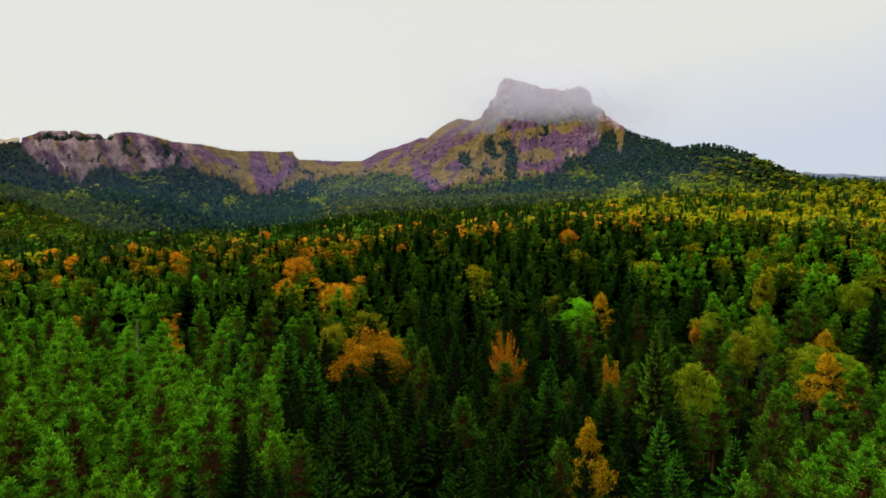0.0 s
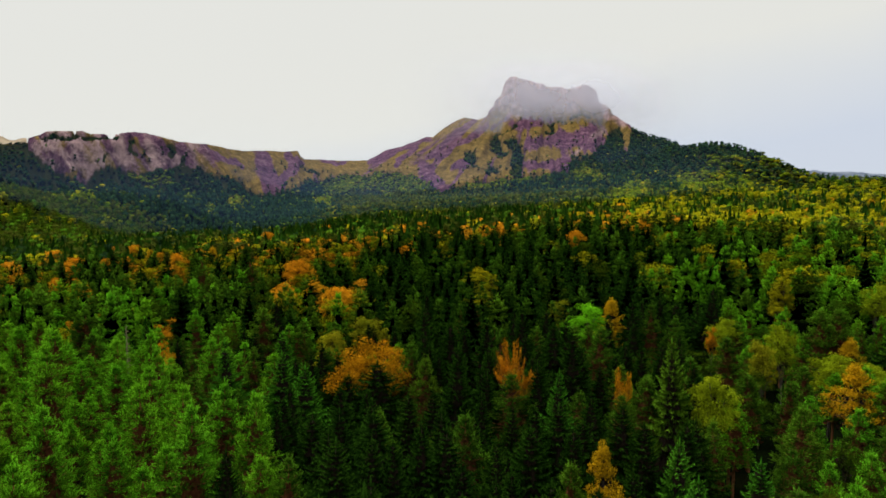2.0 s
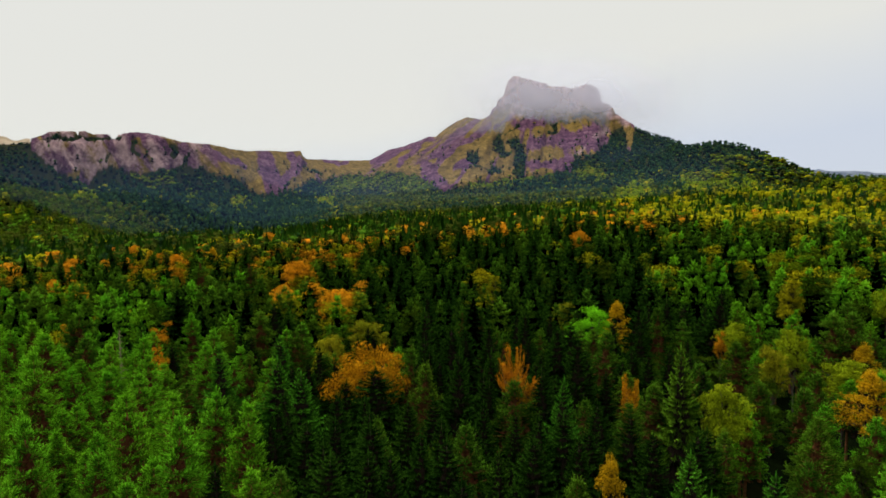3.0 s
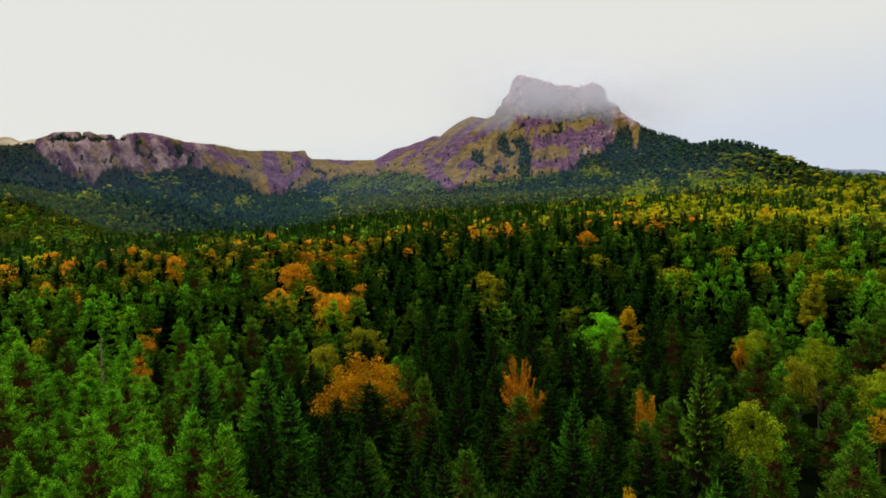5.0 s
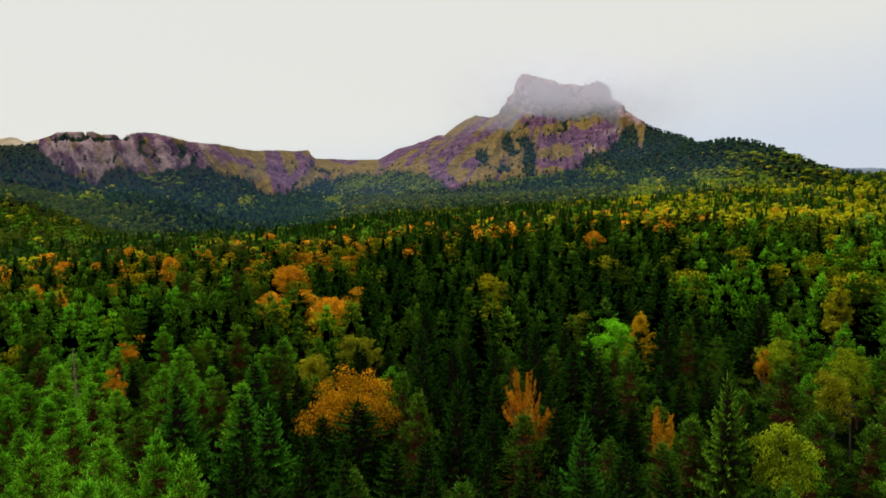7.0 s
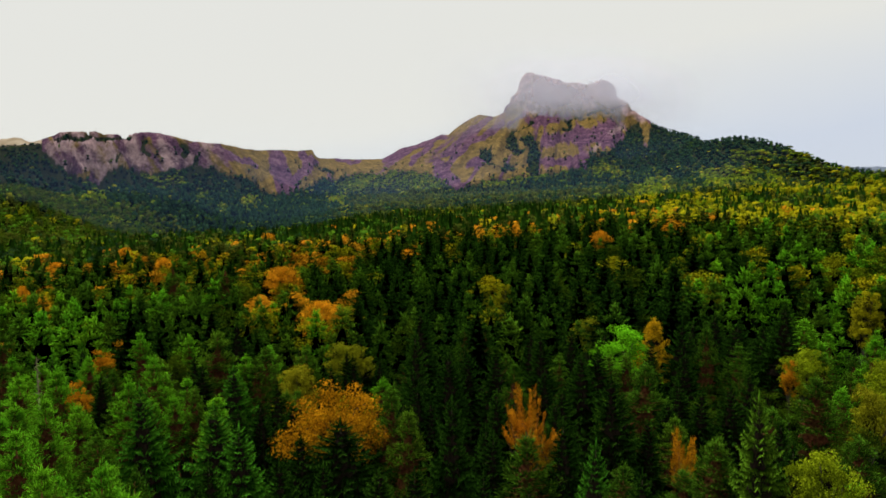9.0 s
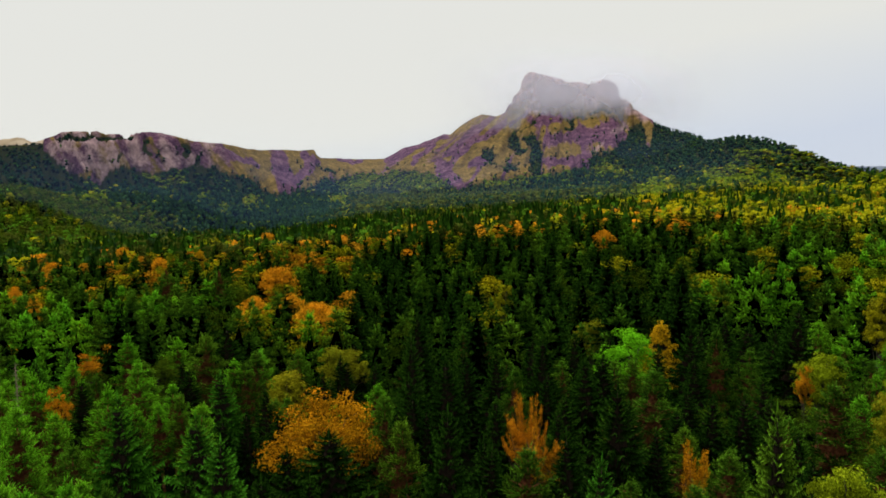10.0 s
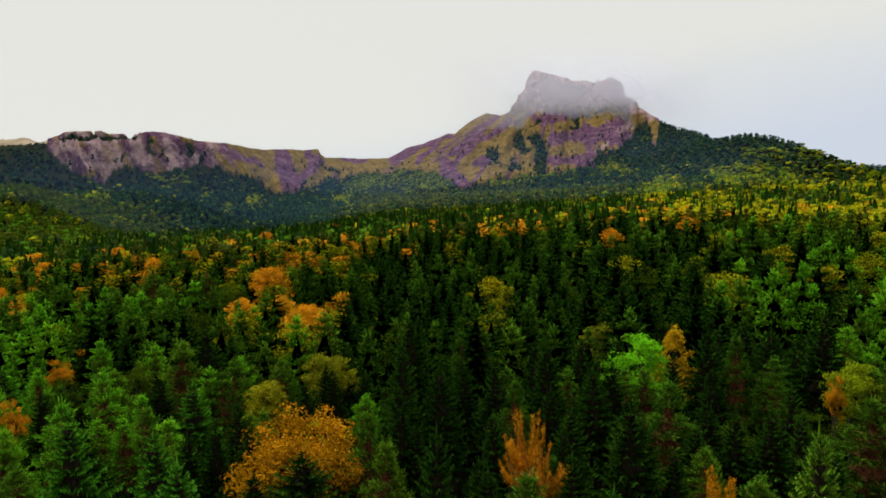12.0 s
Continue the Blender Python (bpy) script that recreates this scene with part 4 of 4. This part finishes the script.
def scatter(rng, y0, y1, gap, edge_u=0.80, margin=12.0):
    xs = np.arange(-edge_u * y1 - margin, edge_u * y1 + margin, gap)
    ys = np.arange(y0, y1, gap)
    x, y = np.meshgrid(xs, ys)
    x = x + (np.arange(len(ys)) % 2)[:, None] * gap / 2
    x, y = (x + rng.uniform(-0.62, 0.62, x.shape) * gap).ravel(), (y + rng.uniform(-0.62, 0.62, y.shape) * gap).ravel()
    keep = (np.abs(x) < edge_u * np.maximum(y, 1) + margin) & (y >= y0) & (y < y1)
    return x[keep], y[keep]


# the trees that can be told apart, by kind: x, y, the height of the top, spread
AUTUMN = {"gold": [(-11, 94, -18.9, 0.95)], "flame": [(10.5, 93, -19.0, 0.68)], "ember": [(25.3, 90, -22.3, 0.6)], "fresh": [(28, 122, -18.6, 0.95)],
          "amber": [(-139.7, 284, -19.0, 1.2), (-106, 273, -17.0, 1.2), (32.5, 124, -17.4, 0.9), (59, 91.4, -22.0, 0.95), (66.5, 102, -20.8, 0.85), (16.2, 62, -22.0, 0.62)],
          "russet": [(-47.9, 104, -21.8, 0.42), (-59.6, 129, -24.0, 0.6), (47.5, 111, -21.0, 0.32)]}
BEECHES = {"rust": [(-43.6, 181, -14.8, 0.92), (-26.9, 151, -19.0, 0.80), (-41.9, 158, -18.8, 0.72), (-35, 163, -18.8, 0.6), (-170, 327, -19.6, 0.65), (-118.6, 264, -19.4, 0.6), (-176, 284, -23.0, 0.85),
                   (-153, 270, -22.2, 0.5), (-139, 215, -24.2, 0.45), (-108.7, 183, -22.6, 0.4), (-109, 365, -14.4, 0.8), (47, 224, -8, 0.75), (17, 286, -8, 0.85), (77, 244, -5.5, 0.8), (-16, 229, -14, 0.9)]}
LEAFY = {"lemon": [(11.3, 160, -17, 0.8), (71.2, 132, -14.7, 0.8)], "lime": [(56.9, 105, -19.2, 0.6), (91, 132, -16.0, 0.7), (34.6, 81, -21.1, 0.68), (62, 100.5, -23.0, 0.85), (50.5, 113, -19.6, 0.7), (66, 97, -24.0, 0.8)],
         "fan": [(48.9, 97, -20.2, 0.55), (-15, 121, -20.8, 0.95), (-20.5, 110, -21.4, 0.75), (26, 140, -20.4, 0.75), (71, 133, -15.6, 0.55)], "snag": [(-56, 108.4, -20.2, 0.8)]}
SPRUCES = {"spire": [(30.6, 84, -16.6, 0.8)],
           "dark": [(1.2, 110, -19.4, 0.85), (-3.4, 108, -21.0, 0.8), (1.6, 87.6, -18.3, 0.8), (14.2, 115.3, -17.5, 0.9), (22.5, 114, -19.9, 1.0), (18.7, 93.5, -17.6, 1.0), (44.9, 122.5, -17.6, 1.3),
                    (36, 119.5, -17.2, 1.0), (32.2, 103, -22.0, 0.75), (-9.6, 88.5, -20.9, 1.55), (-15.6, 72, -22.4, 0.95), (-7.4, 68.5, -21.3, 1.15), (-13.6, 88, -22.6, 0.9)],
           "mossy": [(-28.8, 109, -20.9, 1.0), (-24, 92, -20.2, 1.0), (-32.3, 92.5, -18.7, 0.9), (-19.8, 87, -20.8, 0.95), (14.6, 82, -20.5, 0.75), (25.4, 68.7, -24.2, 0.8), (25, 62, -25.6, 0.8),
                     (34.2, 68.3, -26.5, 0.8), (-66, 125, -24, 0.9), (-62.5, 128, -22.3, 0.8)]}
PINES = {"tall": [(-72, 181, -15.2, 1.3), (-55, 172, -14.7, 1.4)],
         "filler": [(6.9, 132, -19.8, 0.8), (3.5, 130.6, -19.3, 0.8), (-5.5, 95.6, -19.5, 0.9), (-3.4, 91.5, -20.9, 0.9), (9.4, 108, -20.2, 0.9), (9.2, 88.5, -22.6, 1.25), (52.4, 111.6, -20, 1.1), (25.4, 103.5, -19.0, 1.2), (39, 118, -17.4, 0.9), (43, 76, -22.8, 1.0),
                    (46.6, 102.6, -20.4, 1.2), (12.8, 64.8, -25, 0.9), (2.3, 70.7, -22.2, 1.0), (54, 94, -23, 0.9), (24.4, 86.5, -25.2, 0.9)]}
BRIGHT_PINES = {"bright": [(-55, 104, -21.0, 1.0), (-47.5, 101, -19.0, 1.05), (-42.2, 90, -19.3, 1.0), (-39, 82, -19.6, 1.05), (-31.7, 75, -20.0, 1.0), (-26, 75, -19.6, 0.95), (-57.5, 105.5, -22.5, 1.0), (-41, 110, -19.9, 1.0), (-45.3, 131, -21.6, 1.1), (-36.7, 96.6, -19.3, 1.0), (35.4, 55.5, -22.6, 1.0), (-25.4, 62.5, -18.2, 1.0), (-36, 54, -20.3, 0.95), (-33, 69, -17.8, 1.0),
                           (-28, 51.6, -22.9, 0.9), (-21.2, 69.4, -18.9, 0.95), (-38.9, 62.3, -18.1, 0.95), (-18.8, 63.7, -24.0, 0.9), (-51.5, 81.2, -16.5, 1.0), (43, 60, -23.5, 1.1)]}
MARKED = [(*one, kind) for family in (AUTUMN, BEECHES, LEAFY, SPRUCES, PINES, BRIGHT_PINES) for kind, ones in family.items() for one in ones]


def models():
    """The common trees."""
    return {
        "spruce": [make_spruce(s, "spruce", "tall dark green spruce with drooping layered branches") for s in (11, 12, 13, 14)],
        "pine": [make_pine(s, "pine", "bright green pine with tufted rounded crown") for s in (21, 22, 23, 24)],
        "young": [make_pine(s, "young", "young light green pine with a bushy crown") for s in (25, 26, 27, 28)],
        "green": [make_leafy(s, "green", "leafy green broadleaf tree among conifers") for s in (31, 32)],
        "lime": [make_leafy(s, "lime", "pale green broadleaf tree turning yellow") for s in (45, 46)],
        "yellow": [make_leafy(s, "yellow", "yellow-green autumn broadleaf tree among conifers") for s in (41, 42)],
        "orange": [make_leafy(s, "orange", "orange autumn broadleaf tree among conifers") for s in (51,)],
    }


TREES = models()
SPECIAL = {
    "gold": make_leafy(61, "gold", "wide golden-orange beech crown in autumn leaf", 1.2, 0.64, 14.5, 5.2, 230),
    "flame": make_brush(62, "russet", "rust-red upswept tree with thin bare shoots", 54, 6.0),
    "ember": make_brush(63, "gold", "slender bright orange young tree", 24, 2.9),
    "fresh": make_leafy(64, "vivid", "vivid fresh green rounded tree", 1.1, 0.45, 14.0, 4.6, 170),
    "amber": make_larch(65, "amber", "amber yellow larch with feathery shoots"),
    "rust": make_leafy(66, "copper", "deep orange rounded beech in autumn leaf", 1.0, 0.72, 14.0, 4.6, 150),
    "lemon": make_leafy(67, "yellow", "narrow lemon yellow tree in autumn leaf", 0.8, 0.42, 15.0, 3.4, 120),
    "spire": make_spruce(69, "pine", "tall pale-tipped spruce standing clear of its neighbours"),
    "tall": make_pine(70, "pine", "tall old pine with a broad flat crown and bare red trunk", flat=0.8),
    "dark": make_spruce(73, "spruce", "broad dark spruce with layered hanging branches"),
    "mossy": make_spruce(74, "mossy", "fresh green fir with a pointed crown"),
    "bright": make_pine(75, "young", "light green pine with upturned feathery branches"),
    "russet": make_leafy(76, "russet", "small rust-red tree under taller conifers", 0.9, 0.78, 13.0, 3.8, 70),
    "snag": make_snag(77, "dead bleached tree with broken twigs"),
    "filler": make_pine(72, "pine", "green pine with a tufted crown beside broadleaf trees"),
    "fan": make_leafy(71, "olive", "olive-yellow tree with a feathery rounded crown", 0.9, 0.58, 14.0, 4.0, 170),
    "lime": make_leafy(68, "citron", "yellow-green leafy tree turning in autumn", 1.0, 0.58, 13.5, 4.2, 170),
}
placed = set()


def stand(ob, x, y, tall, wide, spin, rng):
    """Puts a tree on the ground: the first time the model itself, then copies of it."""
    z = float(ground_at(np.array([x]), np.array([y]))[0])
    m = Matrix.LocRotScale((x, y, z), Euler((radians(rng.uniform(-2, 2)), radians(rng.uniform(-2, 2)), spin)), (wide, wide, tall))
    if ob.name in placed:
        return copy_thing(ob, m @ Matrix.Diagonal([1 / k for k in ob.scale]).to_4x4())
    placed.add(ob.name)
    ob.matrix_basis = m
    return ob


rng = np.random.default_rng(5)
for x, y, top, wide, kind in MARKED:
    model = SPECIAL[kind]
    full = max(p.co.z for c in model.children for p in c.data.vertices)
    stand(model, x, y, (top - float(ground_at(np.array([x]), np.array([y]))[0])) / full, wide * 1.12, rng.uniform(0, 6.28), rng)

NEAR_END = 128.0
xs, ys = scatter(rng, 40.0, NEAR_END, 5.3, 0.80, 8)
marks = np.array([(m[0], m[1]) for m in MARKED])
clear_of = (np.hypot(xs[:, None] - marks[:, 0], ys[:, None] - marks[:, 1]) > 3.3).all(1)
xs, ys = xs[clear_of], ys[clear_of]
kinds = mix_of(xs, ys, rng)
thinned = (kinds != KINDS.index("young")) | (rng.random(len(xs)) > 0.16)
xs, ys, kinds = xs[thinned], ys[thinned], kinds[thinned]
for x, y, k in zip(xs, ys, kinds):
    name = KINDS[k]
    choice = TREES[name]
    before = ((np.abs(x - marks[:, 0] * y / marks[:, 1]) < 5.5) & (marks[:, 1] - y > 0) & (marks[:, 1] - y < 24)).any()
    tall = rng.uniform(0.66, 0.80) if before else rng.choice((0.62, 0.80, 0.92, 1.02), p=(0.25, 0.25, 0.3, 0.2)) * rng.uniform(0.95, 1.08) if name != "young" else rng.uniform(0.66, 1.02)
    stand(choice[rng.integers(len(choice))], x, y, tall * 1.2, tall * 1.2 * rng.uniform(0.82, 1.28), rng.uniform(0, 6.28), rng)

for ob in [o for group in TREES.values() for o in group] + list(SPECIAL.values()):
    if ob.name not in placed:
        for o in (*ob.children_recursive, ob):
            bpy.data.objects.remove(o)


def mass(name, label, x, y, protos, leaf, rng, low, high):
    """Many trees of one kind as one wood."""
    if not len(x):
        return
    z = ground_at(x, y)
    # trees high on the mountain stay low
    up = ease(land(np.clip(x / np.maximum(y, 60), -0.8, 0.8), np.maximum(y, 0))[1], 0, 0.4)
    crest = ease(land(np.clip(x / np.maximum(y, 60), -0.8, 0.8), np.maximum(y, 0))[1], 0.75, 0.95) * (x < 0)
    tint = np.clip(rng.uniform(-0.08, 1.08, len(x)), 0, 1)
    pick = rng.integers(len(protos), size=len(x))
    vs, fs, ts, ps, n = [], [], [], [], 0
    for k, (v, f, tip) in enumerate(protos):
        sel = np.nonzero(pick == k)[0]
        if not len(sel):
            continue
        spin = rng.uniform(0, 2 * np.pi, len(sel))
        tall = low + (high - low) * rng.random(len(sel)) ** 0.75 - 0.22 * (rng.random(len(sel)) < 0.2)
        wide = tall * rng.uniform(0.85, 1.25, len(sel))
        tall = tall * (1 - 0.47 * up[sel]) * (1 - 0.65 * crest[sel])
        c, s = np.cos(spin) * wide, np.sin(spin) * wide
        w = np.stack([v[None, :, 0] * c[:, None] - v[None, :, 1] * s[:, None] + x[sel][:, None],
                      v[None, :, 0] * s[:, None] + v[None, :, 1] * c[:, None] + y[sel][:, None],
                      v[None, :, 2] * tall[:, None] + z[sel][:, None]], -1)
        fs.append((f[None] + (np.arange(len(sel)) * len(v))[:, None, None] + n).reshape(-1, 3))
        vs.append(w.reshape(-1, 3)), ts.append(np.repeat(tint[sel], len(v))), ps.append(np.tile(tip, len(sel)))
        n += w.shape[0] * w.shape[1]
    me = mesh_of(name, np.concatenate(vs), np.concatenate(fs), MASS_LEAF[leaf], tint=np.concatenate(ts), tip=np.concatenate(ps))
    tagged(new(name, me), label, "forest", kind="stuff")


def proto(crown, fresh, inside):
    """A tree for a mass: its crown with pale tips weighted blade by blade, and added black cones inside that imitate
    shade.
    """
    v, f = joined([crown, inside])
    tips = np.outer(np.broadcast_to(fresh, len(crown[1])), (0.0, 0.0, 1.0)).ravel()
    # the negative tip turns the inner cones black, in place of crown shade
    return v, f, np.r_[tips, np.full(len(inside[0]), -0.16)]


def mid_proto(kind, seed):
    g = np.random.default_rng(seed)
    if kind == "spruce":
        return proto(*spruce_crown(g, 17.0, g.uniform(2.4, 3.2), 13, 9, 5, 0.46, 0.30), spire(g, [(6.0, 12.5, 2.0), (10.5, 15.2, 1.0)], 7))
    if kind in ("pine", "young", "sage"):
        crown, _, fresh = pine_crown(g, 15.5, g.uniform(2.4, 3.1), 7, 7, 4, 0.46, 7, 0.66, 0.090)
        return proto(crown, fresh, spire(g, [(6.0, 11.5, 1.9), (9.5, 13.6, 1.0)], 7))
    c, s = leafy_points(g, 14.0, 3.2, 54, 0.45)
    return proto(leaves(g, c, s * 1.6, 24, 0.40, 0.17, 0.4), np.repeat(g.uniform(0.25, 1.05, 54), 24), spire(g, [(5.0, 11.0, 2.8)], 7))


def beyond_proto(kind, seed):
    g = np.random.default_rng(seed)
    if kind == "spruce":
        return proto(*spruce_crown(g, 17.0, g.uniform(2.4, 3.2), 10, 8, 3, 0.50, 0.42), spire(g, [(6.0, 12.5, 2.0), (10.5, 15.2, 1.0)], 7))
    if kind in ("pine", "young", "sage"):
        crown, _, fresh = pine_crown(g, 15.5, g.uniform(2.4, 3.1), 6, 6, 3, 0.50, 5, 0.85, 0.14)
        return proto(crown, fresh, spire(g, [(6.0, 11.5, 1.9), (9.5, 13.6, 1.0)], 7))
    c, s = leafy_points(g, 14.0, 3.4, 36, 0.48)
    return proto(leaves(g, c, s * 1.6, 18, 0.60, 0.26, 0.45), np.repeat(g.uniform(0.25, 1.05, 36), 18), spire(g, [(5.0, 11.0, 2.8)], 7))


def far_proto(kind, seed, few=False):
    """A jagged spire, or a rounded crown of uneven lumps over a dark skirt."""
    g = np.random.default_rng(seed)
    if kind == "spruce":
        tiers = ((4.0, 10.5, 2.9), (7.0, 13.0, 2.4), (10.0, 15.3, 1.8), (12.8, 17.5, 1.1)) if not few else ((4.0, 13.0, 2.8), (9.5, 17.5, 1.7))
        v, f = spire(g, tiers, 8 if not few else 6)
        per = 9 if not few else 7
        rim = np.arange(len(v)) % per < per - 1
        return v, f, np.where(rim, g.uniform(0.15, 0.75, len(v)), 0.10)
    # added cone, coloured dark, closes the gap below the crown
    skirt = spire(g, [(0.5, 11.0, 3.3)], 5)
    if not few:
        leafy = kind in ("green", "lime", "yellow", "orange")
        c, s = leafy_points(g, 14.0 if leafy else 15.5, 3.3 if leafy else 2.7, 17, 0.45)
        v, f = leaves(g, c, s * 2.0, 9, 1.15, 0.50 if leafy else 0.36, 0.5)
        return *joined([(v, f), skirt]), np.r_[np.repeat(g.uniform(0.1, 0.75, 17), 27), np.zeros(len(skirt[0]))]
    pieces, tips = [], []
    conifer = kind in ("pine", "young", "dusky", "sage")
    for k in range(2 if conifer else 3):
        bm = bmesh.new()
        bmesh.ops.create_icosphere(bm, subdivisions=1, radius=1.0)
        v, f = np.array([p.co[:] for p in bm.verts]), np.array([[p.index for p in q.verts] for q in bm.faces])
        bm.free()
        az, r = k * 2.1 + g.uniform(0, 1), g.uniform(2.1, 3.0) * (0.86 if conifer else 1.0)
        v = v * g.uniform(0.70, 1.30, (len(v), 1)) * (r, r, r * (1.25 if conifer else 0.85))
        aside = (1.4 if conifer else 2.0) if k else 0.3
        pieces.append((v + (np.cos(az) * aside, np.sin(az) * aside, (13.5 if conifer else 12.0) - (1.7 if conifer else 0.9) * k), f))
        tips.append(g.uniform(0.15, 0.60, len(v)))
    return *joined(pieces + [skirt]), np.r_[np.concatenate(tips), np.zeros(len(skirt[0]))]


def farthest_proto(kind, seed):
    return far_proto(kind, seed, True)


WOODS = {"copper": "copper red broadleaf", "sage": "olive green mixed", "dusky": "dusky mountain pine", "lime": "yellow-green broadleaf", "young": "light green pine", "spruce": "dark spruce", "pine": "green pine", "green": "green broadleaf", "yellow": "yellow autumn broadleaf", "orange": "orange autumn broadleaf"}


def wood(where, y0, y1, gap, protos_of, rng, low=0.8, high=1.15, spread=0.80, margin=12.0):
    x, y = scatter(rng, y0, y1, gap, spread, margin)
    z, t, g, wooded, _, _ = land(np.clip(x / np.maximum(y, 60), -0.8, 0.8), np.maximum(y, 0))
    shrubs = np.where((t > 0) & (g < 0.72), 0.022, 0.0) + np.where((t > 0) & (x / np.maximum(y, 60) < -0.42) & (g < 0.86), 0.05, 0.0)
    keep = (rng.random(len(x)) < np.maximum(wooded, shrubs)) & (t < 1.04)
    x, y = x[keep], y[keep]
    free = (np.hypot(x[:, None] - marks[:, 0], y[:, None] - marks[:, 1]) > 2.8).all(1)
    x, y = x[free], y[free]
    kind = mix_of(x, y, rng)
    for k, name in enumerate(KINDS):
        sel = kind == k
        mass(f"{name}_wood", f"{where} {WOODS[name]} trees on the slope", x[sel], y[sel], [protos_of(name, 200 + 10 * k + q) for q in range(5)], name, rng, low, high)


wood("sheltered stand of", -30, 40, 6.8, beyond_proto, rng, 0.8, 1.2, 0.0, 45.0)
wood("dense stand of", NEAR_END, 205, 5.6, mid_proto, rng, 0.86, 1.30)
wood("dense stand of", 205, 290, 5.7, beyond_proto, rng, 0.86, 1.28)
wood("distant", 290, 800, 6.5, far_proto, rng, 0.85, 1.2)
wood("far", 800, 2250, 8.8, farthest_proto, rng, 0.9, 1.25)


# ---- mist about the summit ----
def veil(depth, u0, u1, e0, e1, strength, label):
    """A hanging bank of thin cloud, bowed like a shell and fading at its rim."""
    a, b = np.meshgrid(np.linspace(0, 1, 48), np.linspace(0, 1, 32), indexing="ij")
    d = depth + 60 * np.cos(np.pi * (a - 0.5)) * np.sin(np.pi * b)
    v = np.stack([(u0 + (u1 - u0) * a) * d, d, (e0 + (e1 - e0) * b) * d], -1)
    rim = ease(a, 0, 0.4) * (1 - ease(a, 0.6, 1)) * ease(b, 0.0, 0.5) * (1 - ease(b, 0.55, 1))
    i, j = np.meshgrid(np.arange(47), np.arange(31), indexing="ij")
    k = i * 32 + j
    f = np.stack([k, k + 32, k + 33, k + 1], -1).reshape(-1, 4)
    ob = tagged(new("mist_bank", mesh_of("mist_bank", v.reshape(-1, 3), f, MIST, True, veil=(rim * strength).ravel())), label, "cloud", kind="structure")
    ob.visible_shadow = False
    return ob


veil(2040, -0.10, 0.44, 0.065, 0.28, 0.42, "thin grey cloud veiling the summit cliffs")
veil(2000, 0.0, 0.42, 0.085, 0.25, 0.27, "torn wisp of cloud across the summit")


def haze(depth, u0, u1, strength):
    """A faint tinted sheet hung across the valley to imitate distance haze."""
    a, b = np.meshgrid(np.linspace(0, 1, 40), np.linspace(0, 1, 12), indexing="ij")
    u = u0 + (u1 - u0) * a
    d = depth + 40 * np.sin(np.pi * a)
    v = np.stack([u * d, d, (-0.10 + 0.26 * b) * d], -1)
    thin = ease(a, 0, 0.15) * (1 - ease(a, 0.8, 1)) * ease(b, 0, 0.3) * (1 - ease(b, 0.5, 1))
    i, j = np.meshgrid(np.arange(39), np.arange(11), indexing="ij")
    k = i * 12 + j
    f = np.stack([k, k + 12, k + 13, k + 1], -1).reshape(-1, 4)
    ob = tagged(new("valley_haze", mesh_of("valley_haze", v.reshape(-1, 3), f, HAZE, True, veil=(thin * strength).ravel())), "faint bluish haze in the valley", "haze", kind="structure")
    ob.visible_shadow = False
    return ob


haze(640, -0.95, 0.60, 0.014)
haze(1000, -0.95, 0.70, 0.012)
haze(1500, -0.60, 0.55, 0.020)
